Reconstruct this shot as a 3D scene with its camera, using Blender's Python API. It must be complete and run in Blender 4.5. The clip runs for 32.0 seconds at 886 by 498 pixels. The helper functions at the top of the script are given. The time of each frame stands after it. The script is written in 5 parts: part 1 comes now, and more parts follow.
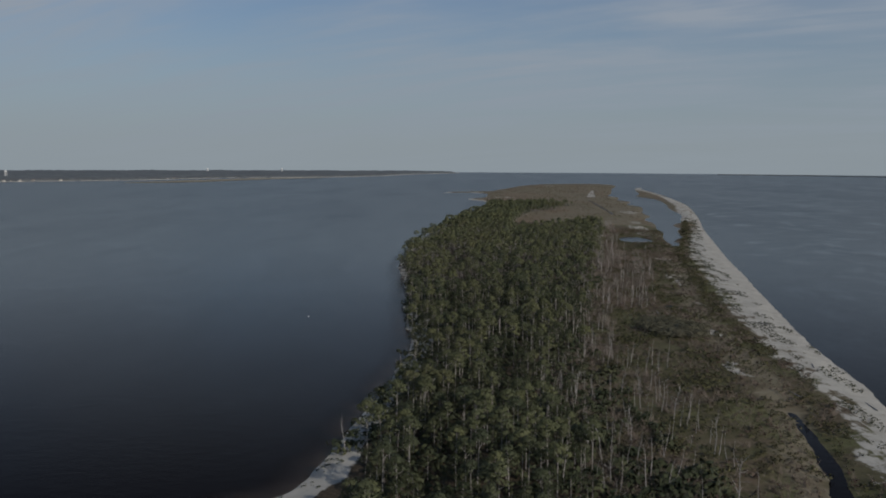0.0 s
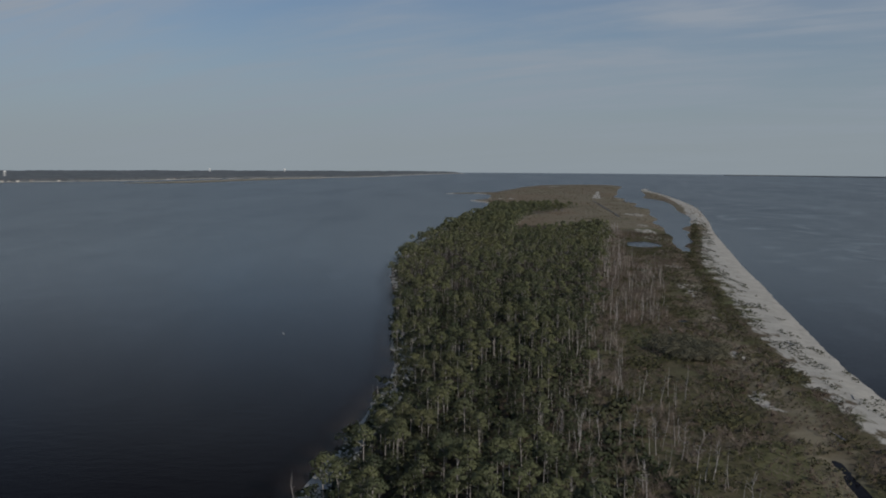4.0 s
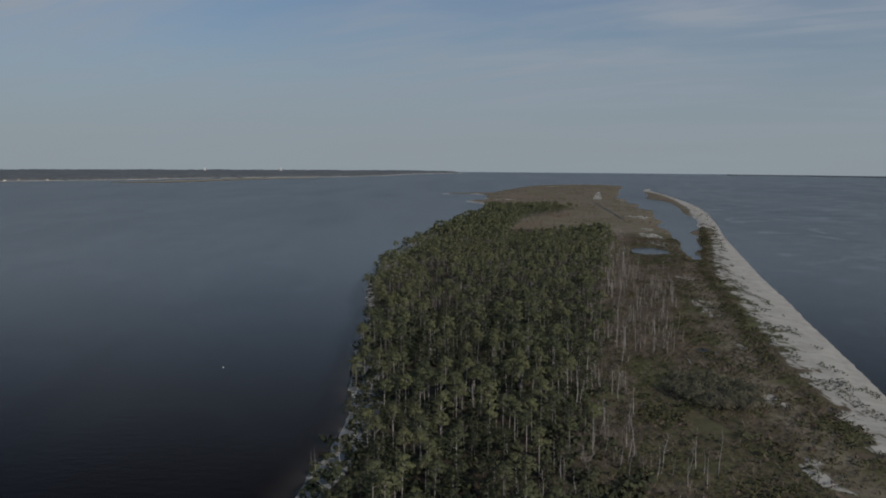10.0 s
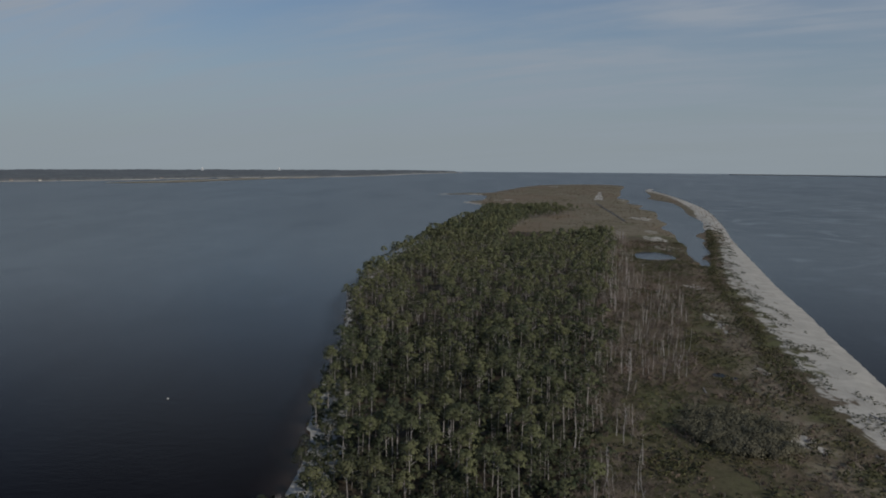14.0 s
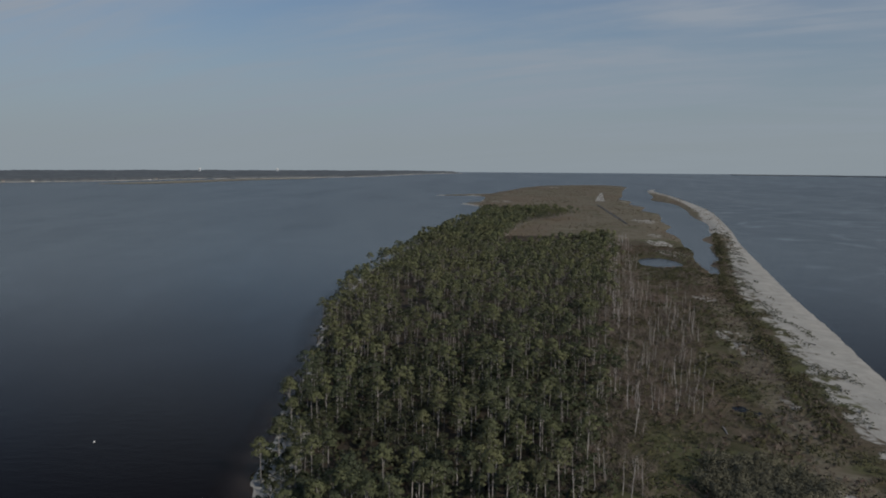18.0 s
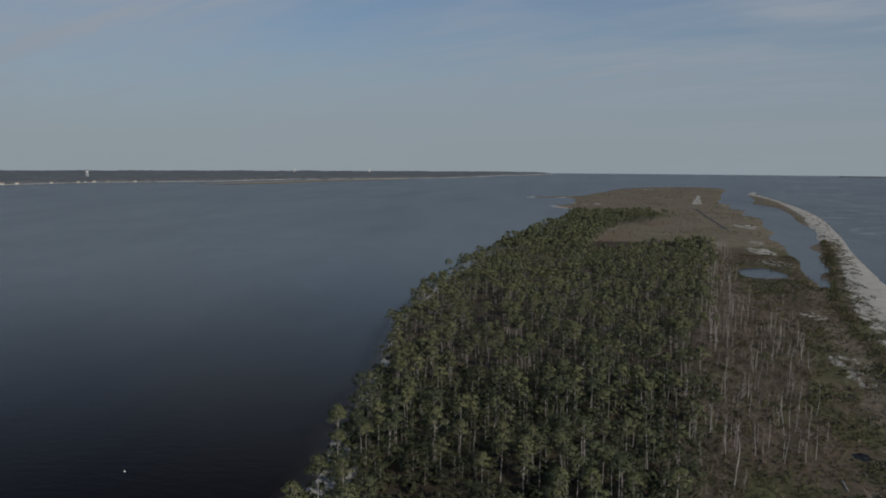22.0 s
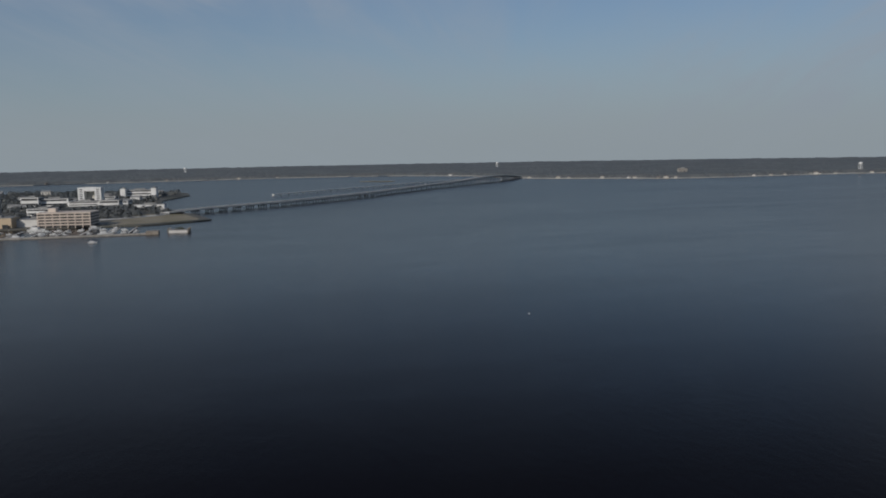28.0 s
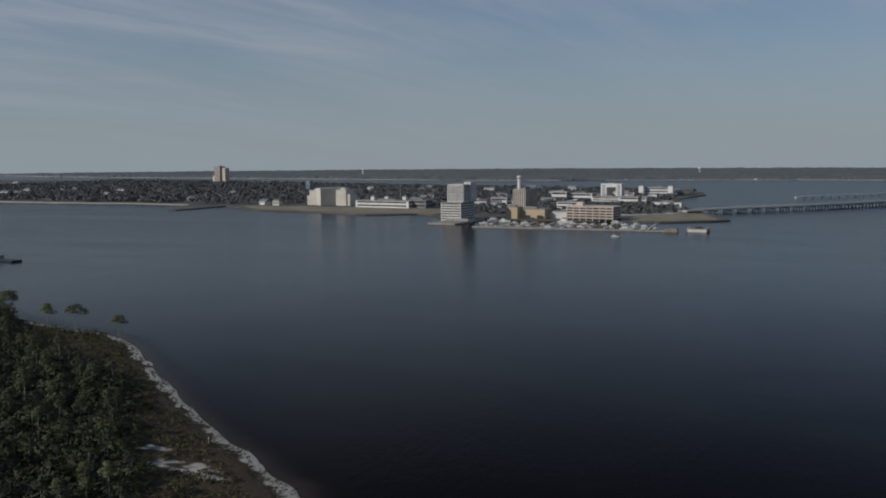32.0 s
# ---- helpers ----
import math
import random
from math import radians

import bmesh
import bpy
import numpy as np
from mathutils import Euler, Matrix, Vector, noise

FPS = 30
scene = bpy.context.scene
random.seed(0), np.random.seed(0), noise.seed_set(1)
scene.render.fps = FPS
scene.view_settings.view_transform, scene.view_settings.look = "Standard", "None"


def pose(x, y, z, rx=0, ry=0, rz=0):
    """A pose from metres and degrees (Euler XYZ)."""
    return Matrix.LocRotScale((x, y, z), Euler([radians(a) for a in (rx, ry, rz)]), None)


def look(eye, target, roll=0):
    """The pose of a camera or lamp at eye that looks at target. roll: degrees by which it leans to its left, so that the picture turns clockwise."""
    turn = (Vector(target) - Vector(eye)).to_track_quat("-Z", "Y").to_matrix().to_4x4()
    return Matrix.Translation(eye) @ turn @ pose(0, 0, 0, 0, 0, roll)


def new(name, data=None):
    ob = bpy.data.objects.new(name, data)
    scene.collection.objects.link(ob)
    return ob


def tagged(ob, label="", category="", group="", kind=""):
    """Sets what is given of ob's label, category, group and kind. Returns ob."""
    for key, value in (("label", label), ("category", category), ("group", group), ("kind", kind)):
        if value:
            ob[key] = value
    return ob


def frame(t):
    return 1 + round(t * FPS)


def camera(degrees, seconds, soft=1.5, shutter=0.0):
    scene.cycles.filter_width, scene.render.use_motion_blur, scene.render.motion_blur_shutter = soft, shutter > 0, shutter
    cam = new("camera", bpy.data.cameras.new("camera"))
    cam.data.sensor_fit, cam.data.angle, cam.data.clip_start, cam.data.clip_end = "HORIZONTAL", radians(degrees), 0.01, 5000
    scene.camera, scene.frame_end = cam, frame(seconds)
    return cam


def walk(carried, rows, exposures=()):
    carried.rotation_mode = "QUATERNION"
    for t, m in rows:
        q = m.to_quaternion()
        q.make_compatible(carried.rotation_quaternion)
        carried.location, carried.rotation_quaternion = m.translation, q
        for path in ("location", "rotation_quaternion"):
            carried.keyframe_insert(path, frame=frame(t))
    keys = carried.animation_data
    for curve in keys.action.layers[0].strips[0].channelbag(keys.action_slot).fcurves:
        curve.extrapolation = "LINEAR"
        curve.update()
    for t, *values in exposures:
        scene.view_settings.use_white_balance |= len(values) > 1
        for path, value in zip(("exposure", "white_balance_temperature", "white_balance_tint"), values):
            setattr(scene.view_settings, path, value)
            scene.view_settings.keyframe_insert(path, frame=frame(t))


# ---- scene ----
EXPO = 0.0
SKY = 0.074
CLOUD_SHIFT = (1.3, 0.6)
cam = camera(55.2, 32.0, soft=1.9)


def aim(x, y, z, yaw, pitch, roll):
    """Camera pose from a place, a heading to the left of +y, a tilt and a lean, in degrees."""
    return pose(x, y, z, 0, 0, yaw) @ pose(0, 0, 0, 90 + pitch) @ pose(0, 0, 0, 0, 0, roll)


ROWS = [
    (0.0, -0.0, -0.0, 74.8, 0.00, -6.03, 0.29),
    (1.0, 2.0, 9.6, 74.8, 0.32, -5.98, 0.16),
    (2.0, 3.6, 19.4, 74.8, 0.37, -5.98, 0.21),
    (3.0, 5.1, 29.5, 74.8, 0.36, -5.99, 0.26),
    (6.0, 9.4, 60.6, 74.8, 0.34, -6.05, 0.37),
    (7.0, 11.0, 71.1, 74.9, 0.35, -6.06, 0.34),
    (8.0, 12.7, 81.5, 74.9, 0.35, -6.06, 0.32),
    (9.0, 14.3, 91.8, 74.7, 0.36, -6.05, 0.34),
    (10.0, 16.0, 102.0, 74.6, 0.36, -6.06, 0.37),
    (11.0, 17.8, 112.1, 74.6, 0.39, -6.05, 0.27),
    (12.0, 19.4, 122.1, 74.6, 0.41, -6.06, 0.27),
    (13.0, 21.0, 132.3, 74.6, 0.41, -6.05, 0.28),
    (14.0, 22.9, 142.6, 74.5, 0.44, -6.08, 0.33),
    (17.0, 27.8, 172.5, 74.7, 0.50, -6.07, 0.27),
    (18.0, 29.5, 182.4, 74.6, 0.51, -6.06, 0.30),
    (19.0, 31.0, 192.1, 74.4, 0.52, -6.06, 0.35),
    (20.0, 32.4, 200.9, 74.5, 0.76, -6.04, 0.32),
    (21.0, 33.8, 207.5, 74.8, 2.42, -6.02, 0.30),
    (22.0, 35.0, 211.0, 75.3, 6.73, -6.04, 0.31),
    (22.5, 35.7, 211.7, 75.5, 9.84, -6.01, 0.24),
    (23.0, 36.3, 211.3, 75.5, 14.21, -5.96, 0.04),
    (23.5, 36.7, 210.4, 75.6, 19.14, -6.04, 0.21),
    (24.0, 37.2, 208.9, 75.6, 24.17, -6.16, 0.43),
    (24.5, 37.7, 207.3, 75.6, 29.30, -6.29, 0.53),
    (25.0, 37.8, 205.4, 75.6, 34.92, -6.33, 0.33),
    (28.0, 34.5, 193.4, 75.2, 72.91, -6.57, -1.05),
    (28.5, 33.3, 191.3, 75.2, 79.06, -6.51, -1.11),
    (29.0, 31.7, 189.1, 75.2, 85.18, -6.40, -0.95),
    (29.5, 29.9, 186.8, 75.2, 90.18, -6.33, -0.88),
    (30.0, 27.9, 184.7, 75.3, 94.73, -6.29, -0.81),
    (30.5, 25.8, 183.3, 75.2, 98.79, -6.26, -0.81),
    (31.0, 23.6, 182.8, 75.0, 101.94, -6.22, -0.59),
    (31.5, 21.7, 182.5, 74.6, 103.73, -6.21, -0.50),
    (32.0, 20.1, 182.3, 74.2, 106.31, -6.17, -0.40),
]
walk(cam, [(t, aim(*row)) for t, *row in ROWS], exposures=[(0, EXPO, 6150, 12), (32, EXPO, 6150, 12)])

# ---- sky, sun ----
SUN_AZ = radians(138)      # clockwise from +y
SUN_EL = radians(27)
world = bpy.data.worlds.new("sky")
scene.world = world
world.use_nodes = True
wt = world.node_tree
wt.nodes.clear()


def wnode(kind):
    return wt.nodes.new(kind)


sky = wnode("ShaderNodeTexSky")
sky.sky_type, sky.sun_disc, sky.sun_elevation, sky.sun_rotation = "NISHITA", False, SUN_EL, SUN_AZ
sky.altitude, sky.air_density, sky.dust_density, sky.ozone_density = 60.0, 1.0, 0.9, 1.6
coord = wnode("ShaderNodeTexCoord")
split = wnode("ShaderNodeSeparateXYZ")
wt.links.new(coord.outputs["Generated"], split.inputs[0])


def wmath(op, a, b=None, c=None, clamp=False):
    n = wnode("ShaderNodeMath")
    n.operation, n.use_clamp = op, clamp
    for i, v in enumerate((a, b, c)):
        if v is None:
            continue
        if isinstance(v, (int, float)):
            n.inputs[i].default_value = v
        else:
            wt.links.new(v, n.inputs[i])
    return n.outputs[0]


# thin high cloud on a flat layer: direction divided by its height
lift = wmath("MAXIMUM", wmath("ADD", split.outputs[2], 0.16), 0.05)
u = wmath("DIVIDE", split.outputs[0], lift)
v = wmath("DIVIDE", split.outputs[1], lift)
flat = wnode("ShaderNodeCombineXYZ")
wt.links.new(u, flat.inputs[0])
wt.links.new(v, flat.inputs[1])


def wstep(value, low, high, a=0.0, b=1.0):
    r = wnode("ShaderNodeMapRange")
    r.interpolation_type = "SMOOTHSTEP"
    for i, val in ((1, low), (2, high), (3, a), (4, b)):
        r.inputs[i].default_value = val
    wt.links.new(value, r.inputs[0])
    return r.outputs[0]


def cloud(along, across, turn, low, high, shift=(0, 0), warp=0.5, rough=0.55):
    """Cloud cover from a noise drawn out along one heading of the layer."""
    m = wnode("ShaderNodeMapping")
    m.vector_type = "TEXTURE"
    m.inputs["Location"].default_value = (*shift, 0)
    m.inputs["Rotation"].default_value = (0, 0, radians(turn))
    m.inputs["Scale"].default_value = (along, across, 1)
    wt.links.new(flat.outputs[0], m.inputs[0])
    t = wnode("ShaderNodeTexNoise")
    t.inputs["Scale"].default_value = 1.0
    t.inputs["Detail"].default_value = 7.0
    t.inputs["Roughness"].default_value = rough
    t.inputs["Distortion"].default_value = warp
    wt.links.new(m.outputs[0], t.inputs[0])
    return wstep(t.outputs[0], low, high)


veil = cloud(2.6, 1.0, -24, 0.30, 0.62, CLOUD_SHIFT)
streak = cloud(1.5, 0.34, -27, 0.34, 0.70, (2.0, 5.0), 0.9, 0.58)
wisps = wmath("ADD", wmath("MULTIPLY", wmath("MULTIPLY", veil, wmath("ADD", wmath("MULTIPLY", streak, 0.66), 0.34)), 0.86), 0.24)
# a clear stretch of sky over the town
toward_town = wmath("ADD", wmath("MULTIPLY", split.outputs[0], -0.992), wmath("MULTIPLY", split.outputs[1], 0.12))
wisps = wmath("MULTIPLY", wisps, wstep(toward_town, 0.80, 0.97, 1.0, 0.60))
amount = wmath("MULTIPLY", wisps, wstep(split.outputs[2], 0.30, 0.55, 1.0, 0.25), clamp=True)
tone, grey = wnode("ShaderNodeMix"), wnode("ShaderNodeMix")
tone.data_type = grey.data_type = "RGBA"
grey.blend_type = "MULTIPLY"
grey.inputs[0].default_value = 1.0
grey.inputs[7].default_value = (0.60, 0.69, 0.78, 1)
wt.links.new(sky.outputs[0], grey.inputs[6])
wt.links.new(amount, tone.inputs[0])
wt.links.new(grey.outputs[2], tone.inputs[6])
tone.inputs[7].default_value = (3.75, 4.25, 4.75, 1)
haze = wnode("ShaderNodeMix")
haze.data_type = "RGBA"
low = wnode("ShaderNodeMapRange")
low.interpolation_type = "SMOOTHSTEP"
for i, val in ((1, -0.02), (2, 0.20), (3, 0.88), (4, 0.0)):
    low.inputs[i].default_value = val
wt.links.new(split.outputs[2], low.inputs[0])
wt.links.new(low.outputs[0], haze.inputs[0])
wt.links.new(tone.outputs[2], haze.inputs[6])
haze.inputs[7].default_value = (3.45, 4.02, 4.32, 1)
back = wnode("ShaderNodeBackground")
back.inputs[1].default_value = SKY
warm = wnode("ShaderNodeMix")
warm.data_type = "RGBA"
wt.links.new(wstep(split.outputs[2], 0.0, 0.07, 0.55, 0.0), warm.inputs[0])
wt.links.new(haze.outputs[2], warm.inputs[6])
warm.inputs[7].default_value = (3.66, 4.06, 4.08, 1)
wt.links.new(warm.outputs[2], back.inputs[0])
wt.links.new(back.outputs[0], wnode("ShaderNodeOutputWorld").inputs[0])

lamp = bpy.data.lights.new("sun", "SUN")
lamp.energy, lamp.angle, lamp.color = 2.6, radians(0.5), (1.0, 0.91, 0.78)
sun = new("sun", lamp)
toward = Vector((math.sin(SUN_AZ) * math.cos(SUN_EL), math.cos(SUN_AZ) * math.cos(SUN_EL), math.sin(SUN_EL)))
sun.matrix_world = look(toward * 900, (0, 0, 0))

# ---- materials ----
class Mat:
    """A small node-graph writer for one procedural material."""

    def __init__(self, name, rough=0.8, metal=0.0, spec=0.3):
        self.mat = bpy.data.materials.new(name)
        self.mat.use_nodes = True
        self.t = self.mat.node_tree
        self.b = self.t.nodes["Principled BSDF"]
        self.b.inputs["Roughness"].default_value = rough
        self.b.inputs["Metallic"].default_value = metal
        self.b.inputs["Specular IOR Level"].default_value = spec

    def node(self, kind):
        return self.t.nodes.new(kind)

    def put(self, value, socket):
        if isinstance(value, (int, float, tuple)):
            socket.default_value = (*value, 1) if isinstance(value, tuple) and len(value) == 3 else value
        else:
            self.t.links.new(value, socket)

    def place(self, scale=(1, 1, 1), turn=0.0, kind="Object"):
        c, m = self.node("ShaderNodeTexCoord"), self.node("ShaderNodeMapping")
        m.inputs["Scale"].default_value = scale
        m.inputs["Rotation"].default_value = (0, 0, radians(turn))
        self.t.links.new(c.outputs[kind], m.inputs[0])
        return m.outputs[0]

    def world_place(self, scale=(1, 1, 1), turn=0.0):
        g, m = self.node("ShaderNodeNewGeometry"), self.node("ShaderNodeMapping")
        m.inputs["Scale"].default_value = scale
        m.inputs["Rotation"].default_value = (0, 0, radians(turn))
        self.t.links.new(g.outputs["Position"], m.inputs[0])
        return m.outputs[0]

    def noise(self, where, scale=1.0, detail=4.0, rough=0.55, warp=0.0):
        n = self.node("ShaderNodeTexNoise")
        n.inputs["Scale"].default_value, n.inputs["Detail"].default_value = scale, detail
        n.inputs["Roughness"].default_value, n.inputs["Distortion"].default_value = rough, warp
        self.t.links.new(where, n.inputs[0])
        return n.outputs[0]

    def step(self, value, low, high, a=0.0, b=1.0):
        n = self.node("ShaderNodeMapRange")
        n.interpolation_type = "SMOOTHSTEP"
        for i, x in ((1, low), (2, high), (3, a), (4, b)):
            n.inputs[i].default_value = x
        self.put(value, n.inputs[0])
        return n.outputs[0]

    def maths(self, op, a, b=0.0):
        n = self.node("ShaderNodeMath")
        n.operation = op
        self.put(a, n.inputs[0])
        self.put(b, n.inputs[1])
        return n.outputs[0]

    def mix(self, f, a, b, how="MIX"):
        n = self.node("ShaderNodeMix")
        n.data_type, n.blend_type = "RGBA", how
        self.put(f, n.inputs[0])
        self.put(a, n.inputs[6])
        self.put(b, n.inputs[7])
        return n.outputs[2]

    def attr(self, name):
        n = self.node("ShaderNodeAttribute")
        n.attribute_name = name
        return n.outputs

    def chance(self):
        return self.node("ShaderNodeObjectInfo").outputs["Random"]

    def island(self):
        return self.node("ShaderNodeNewGeometry").outputs["Random Per Island"]

    def bump(self, height, strength=0.4, distance=0.1):
        n = self.node("ShaderNodeBump")
        n.inputs["Strength"].default_value, n.inputs["Distance"].default_value = strength, distance
        self.put(height, n.inputs["Height"])
        self.t.links.new(n.outputs[0], self.b.inputs["Normal"])

    def colour(self, value):
        self.put(value, self.b.inputs["Base Color"])
        return self.mat


def plain(name, a, b, scale=0.5, rough=0.75, metal=0.0, spec=0.3, stain=0.25):
    """Weathered surface: two tones in blotches, finer grain and a little relief."""
    m = Mat(name, rough, metal, spec)
    w = m.world_place()
    big, fine = m.noise(w, scale, 4), m.noise(w, scale * 9, 3)
    c = m.mix(m.step(big, 0.35, 0.65), a, b)
    c = m.mix(m.step(fine, 0.45, 0.75, 0.0, stain), c, tuple(0.45 * x for x in a))
    m.bump(fine, 0.25, 0.05)
    return m.colour(c)


def make_leaf(name, dark, light, dry, spread=0.5):
    m = Mat(name, 0.7, 0.0, 0.2)
    tint = m.attr("tint")[2]
    own = m.maths("FRACT", m.maths("ADD", tint, m.chance()))
    c = m.mix(own, dark, light)
    c = m.mix(m.step(m.noise(m.world_place(), 0.02, 2), 0.45, 0.7, 0, 0.5), c, dry)
    c = m.mix(m.maths("MULTIPLY", m.island(), spread), c, tuple(0.45 * x for x in dark))
    return m.colour(c)


PINE = make_leaf("pine_needles", (0.052, 0.063, 0.035), (0.126, 0.133, 0.062), (0.128, 0.122, 0.058), 0.14)
SCRUB = make_leaf("scrub_leaves", (0.050, 0.054, 0.025), (0.106, 0.104, 0.045), (0.116, 0.092, 0.052))
TWIG = make_leaf("bare_twigs", (0.130, 0.108, 0.086), (0.215, 0.178, 0.148), (0.195, 0.150, 0.122), 0.3)
# distance haze put into the colour: paler, greyer leaves for far woods and town
HAZED_WOODS = make_leaf("hazed_woods_leaves", (0.105, 0.116, 0.118), (0.155, 0.166, 0.162), (0.160, 0.160, 0.154), 0.2)
GROVE = make_leaf("grove_leaves", (0.088, 0.086, 0.056), (0.155, 0.146, 0.098), (0.145, 0.128, 0.092), 0.25)
REED = make_leaf("marsh_reeds", (0.105, 0.084, 0.055), (0.190, 0.155, 0.105), (0.150, 0.122, 0.076), 0.3)
HEATH = make_leaf("dry_heath", (0.082, 0.060, 0.044), (0.135, 0.104, 0.078), (0.120, 0.078, 0.060), 0.3)
# also on near low pines, where its dark tone puts shade into colour
DEEP = make_leaf("deep_green_leaves", (0.034, 0.044, 0.022), (0.072, 0.078, 0.037), (0.070, 0.067, 0.038))


def make_bark(name, a, b):
    m = Mat(name, 0.85)
    w = m.world_place((1, 1, 0.15))
    c = m.mix(m.step(m.noise(w, 6, 3), 0.35, 0.65), a, b)
    c = m.mix(m.maths("MULTIPLY", m.chance(), 0.4), c, tuple(0.5 * x for x in a))
    m.bump(m.noise(w, 9, 3), 0.5, 0.05)
    return m.colour(c)


BARK = make_bark("pine_bark", (0.20, 0.182, 0.165), (0.36, 0.335, 0.31))
SNAG = make_bark("dead_wood", (0.26, 0.24, 0.222), (0.45, 0.425, 0.40))


def make_ground():
    m = Mat("island_ground", 0.9, 0.0, 0.15)
    w = m.world_place()
    kind = m.attr("zone")
    parts = m.node("ShaderNodeSeparateColor")
    m.t.links.new(kind[0], parts.inputs[0])
    sand, marsh, wood = parts.outputs[0], parts.outputs[1], parts.outputs[2]
    wide, mid, fine = m.noise(w, 0.02, 5, 0.6, 0.6), m.noise(w, 0.12, 5, 0.6, 0.5), m.noise(w, 1.3, 4, 0.6)
    brush = m.mix(m.step(wide, 0.38, 0.62), (0.096, 0.088, 0.046), (0.122, 0.094, 0.064))
    brush = m.mix(m.step(m.noise(w, 0.033, 4, 0.6, 0.8), 0.50, 0.60, 0, 0.8), brush, (0.112, 0.118, 0.050))
    brush = m.mix(m.step(mid, 0.45, 0.68), brush, (0.055, 0.055, 0.024))
    brush = m.mix(m.step(fine, 0.50, 0.70, 0, 0.7), brush, (0.125, 0.102, 0.072))
    brush = m.mix(m.step(m.noise(w, 0.5, 4, 0.65, 0.6), 0.50, 0.62, 0, 0.5), brush, (0.052, 0.047, 0.024))
    reeds = m.mix(m.step(mid, 0.35, 0.65), (0.142, 0.120, 0.080), (0.205, 0.180, 0.124))
    reeds = m.mix(m.step(wide, 0.5, 0.65, 0, 0.7), reeds, (0.105, 0.100, 0.052))
    reeds = m.mix(m.step(m.noise(m.world_place((1, 0.5, 1), 8), 0.009, 4, 0.6, 1.0), 0.48, 0.60, 0, 0.7), reeds, (0.170, 0.130, 0.088))
    litter = m.mix(m.step(fine, 0.4, 0.7), (0.045, 0.036, 0.024), (0.085, 0.066, 0.044))
    along = m.noise(m.world_place((0.22, 0.055, 0.2), -14), 1.0, 5, 0.6, 0.9)
    beach = m.mix(m.step(mid, 0.35, 0.7), (0.37, 0.355, 0.31), (0.46, 0.44, 0.385))
    beach = m.mix(m.step(along, 0.52, 0.68, 0, 0.35), beach, (0.27, 0.25, 0.21))
    beach = m.mix(m.step(fine, 0.5, 0.75, 0, 0.4), beach, (0.29, 0.275, 0.24))
    c = m.mix(m.step(m.maths("ADD", marsh, m.maths("MULTIPLY", m.maths("SUBTRACT", mid, 0.5), 0.8)), 0.4, 0.6), brush, reeds)
    c = m.mix(wood, c, litter)
    edge = m.maths("ADD", sand, m.maths("MULTIPLY", m.maths("SUBTRACT", m.maths("MULTIPLY", m.maths("ADD", mid, along), 0.5), 0.5), 2.0))
    c = m.mix(m.step(edge, 0.42, 0.58), c, beach)
    m.bump(m.maths("ADD", fine, m.maths("MULTIPLY", mid, m.maths("SUBTRACT", 1.0, sand))), 0.6, 0.3)
    return m.colour(c)


GROUND = make_ground()


def make_water():
    m = Mat("bay_water", 0.12, 0.0, 0.085)
    m.b.inputs["IOR"].default_value = 1.33
    w = m.world_place()
    streak = m.world_place((1.0, 0.22, 1.0), 25)
    calm = m.noise(streak, 0.006, 5, 0.6, 0.8)
    slick = m.noise(streak, 0.02, 4, 0.6, 0.5)
    # paler slicks, most of them on the open sea side of the island
    axes = m.node("ShaderNodeSeparateXYZ")
    m.t.links.new(w, axes.inputs[0])
    seaward = m.step(m.maths("SUBTRACT", axes.outputs[0], m.maths("MULTIPLY", axes.outputs[1], 0.19)), 60, 160, 0.18, 1.0)
    slicks = m.step(m.noise(m.world_place((1.0, 0.7, 1.0), 15), 0.013, 6, 0.66, 2.2), 0.50, 0.66, 0.0, 0.6)
    # ruffled water blurs its mirror more the lower one looks over it
    tilt = m.node("ShaderNodeLayerWeight")
    tilt.inputs["Blend"].default_value = 0.5
    facing = tilt.outputs["Facing"]
    ruffle = m.maths("ADD", m.step(calm, 0.35, 0.7, 0.0, 0.02), m.step(slick, 0.5, 0.75, 0.0, 0.02))
    m.put(m.maths("ADD", m.step(facing, 0.84, 0.975, 0.13, 0.235), m.maths("SUBTRACT", ruffle, m.maths("MULTIPLY", slicks, m.maths("MULTIPLY", seaward, 0.075)))), m.b.inputs["Roughness"])
    patch = m.noise(m.world_place((1.0, 0.35, 1.0), -20), 0.012, 6, 0.65, 1.2)
    gloss = m.step(facing, 0.58, 0.93, 0.022, 0.125)
    base = m.maths("MULTIPLY", gloss, m.step(patch, 0.38, 0.70, 0.90, 1.08))
    m.put(m.maths("MULTIPLY", base, m.maths("ADD", m.maths("MULTIPLY", slicks, seaward), 1.0)), m.b.inputs["Specular IOR Level"])
    m.b.inputs["Specular Tint"].default_value = (0.47, 0.66, 1.0, 1)
    waves = m.maths("ADD", m.noise(m.world_place((0.5, 1.0, 1.0), 30), 0.35, 3), m.maths("MULTIPLY", m.noise(w, 1.4, 3), 0.5))
    m.bump(waves, 0.16, 0.5)
    c = m.mix(m.step(calm, 0.3, 0.7), (0.0046, 0.0030, 0.0034), (0.0042, 0.0032, 0.0046))
    return m.colour(c)


WATER = make_water()


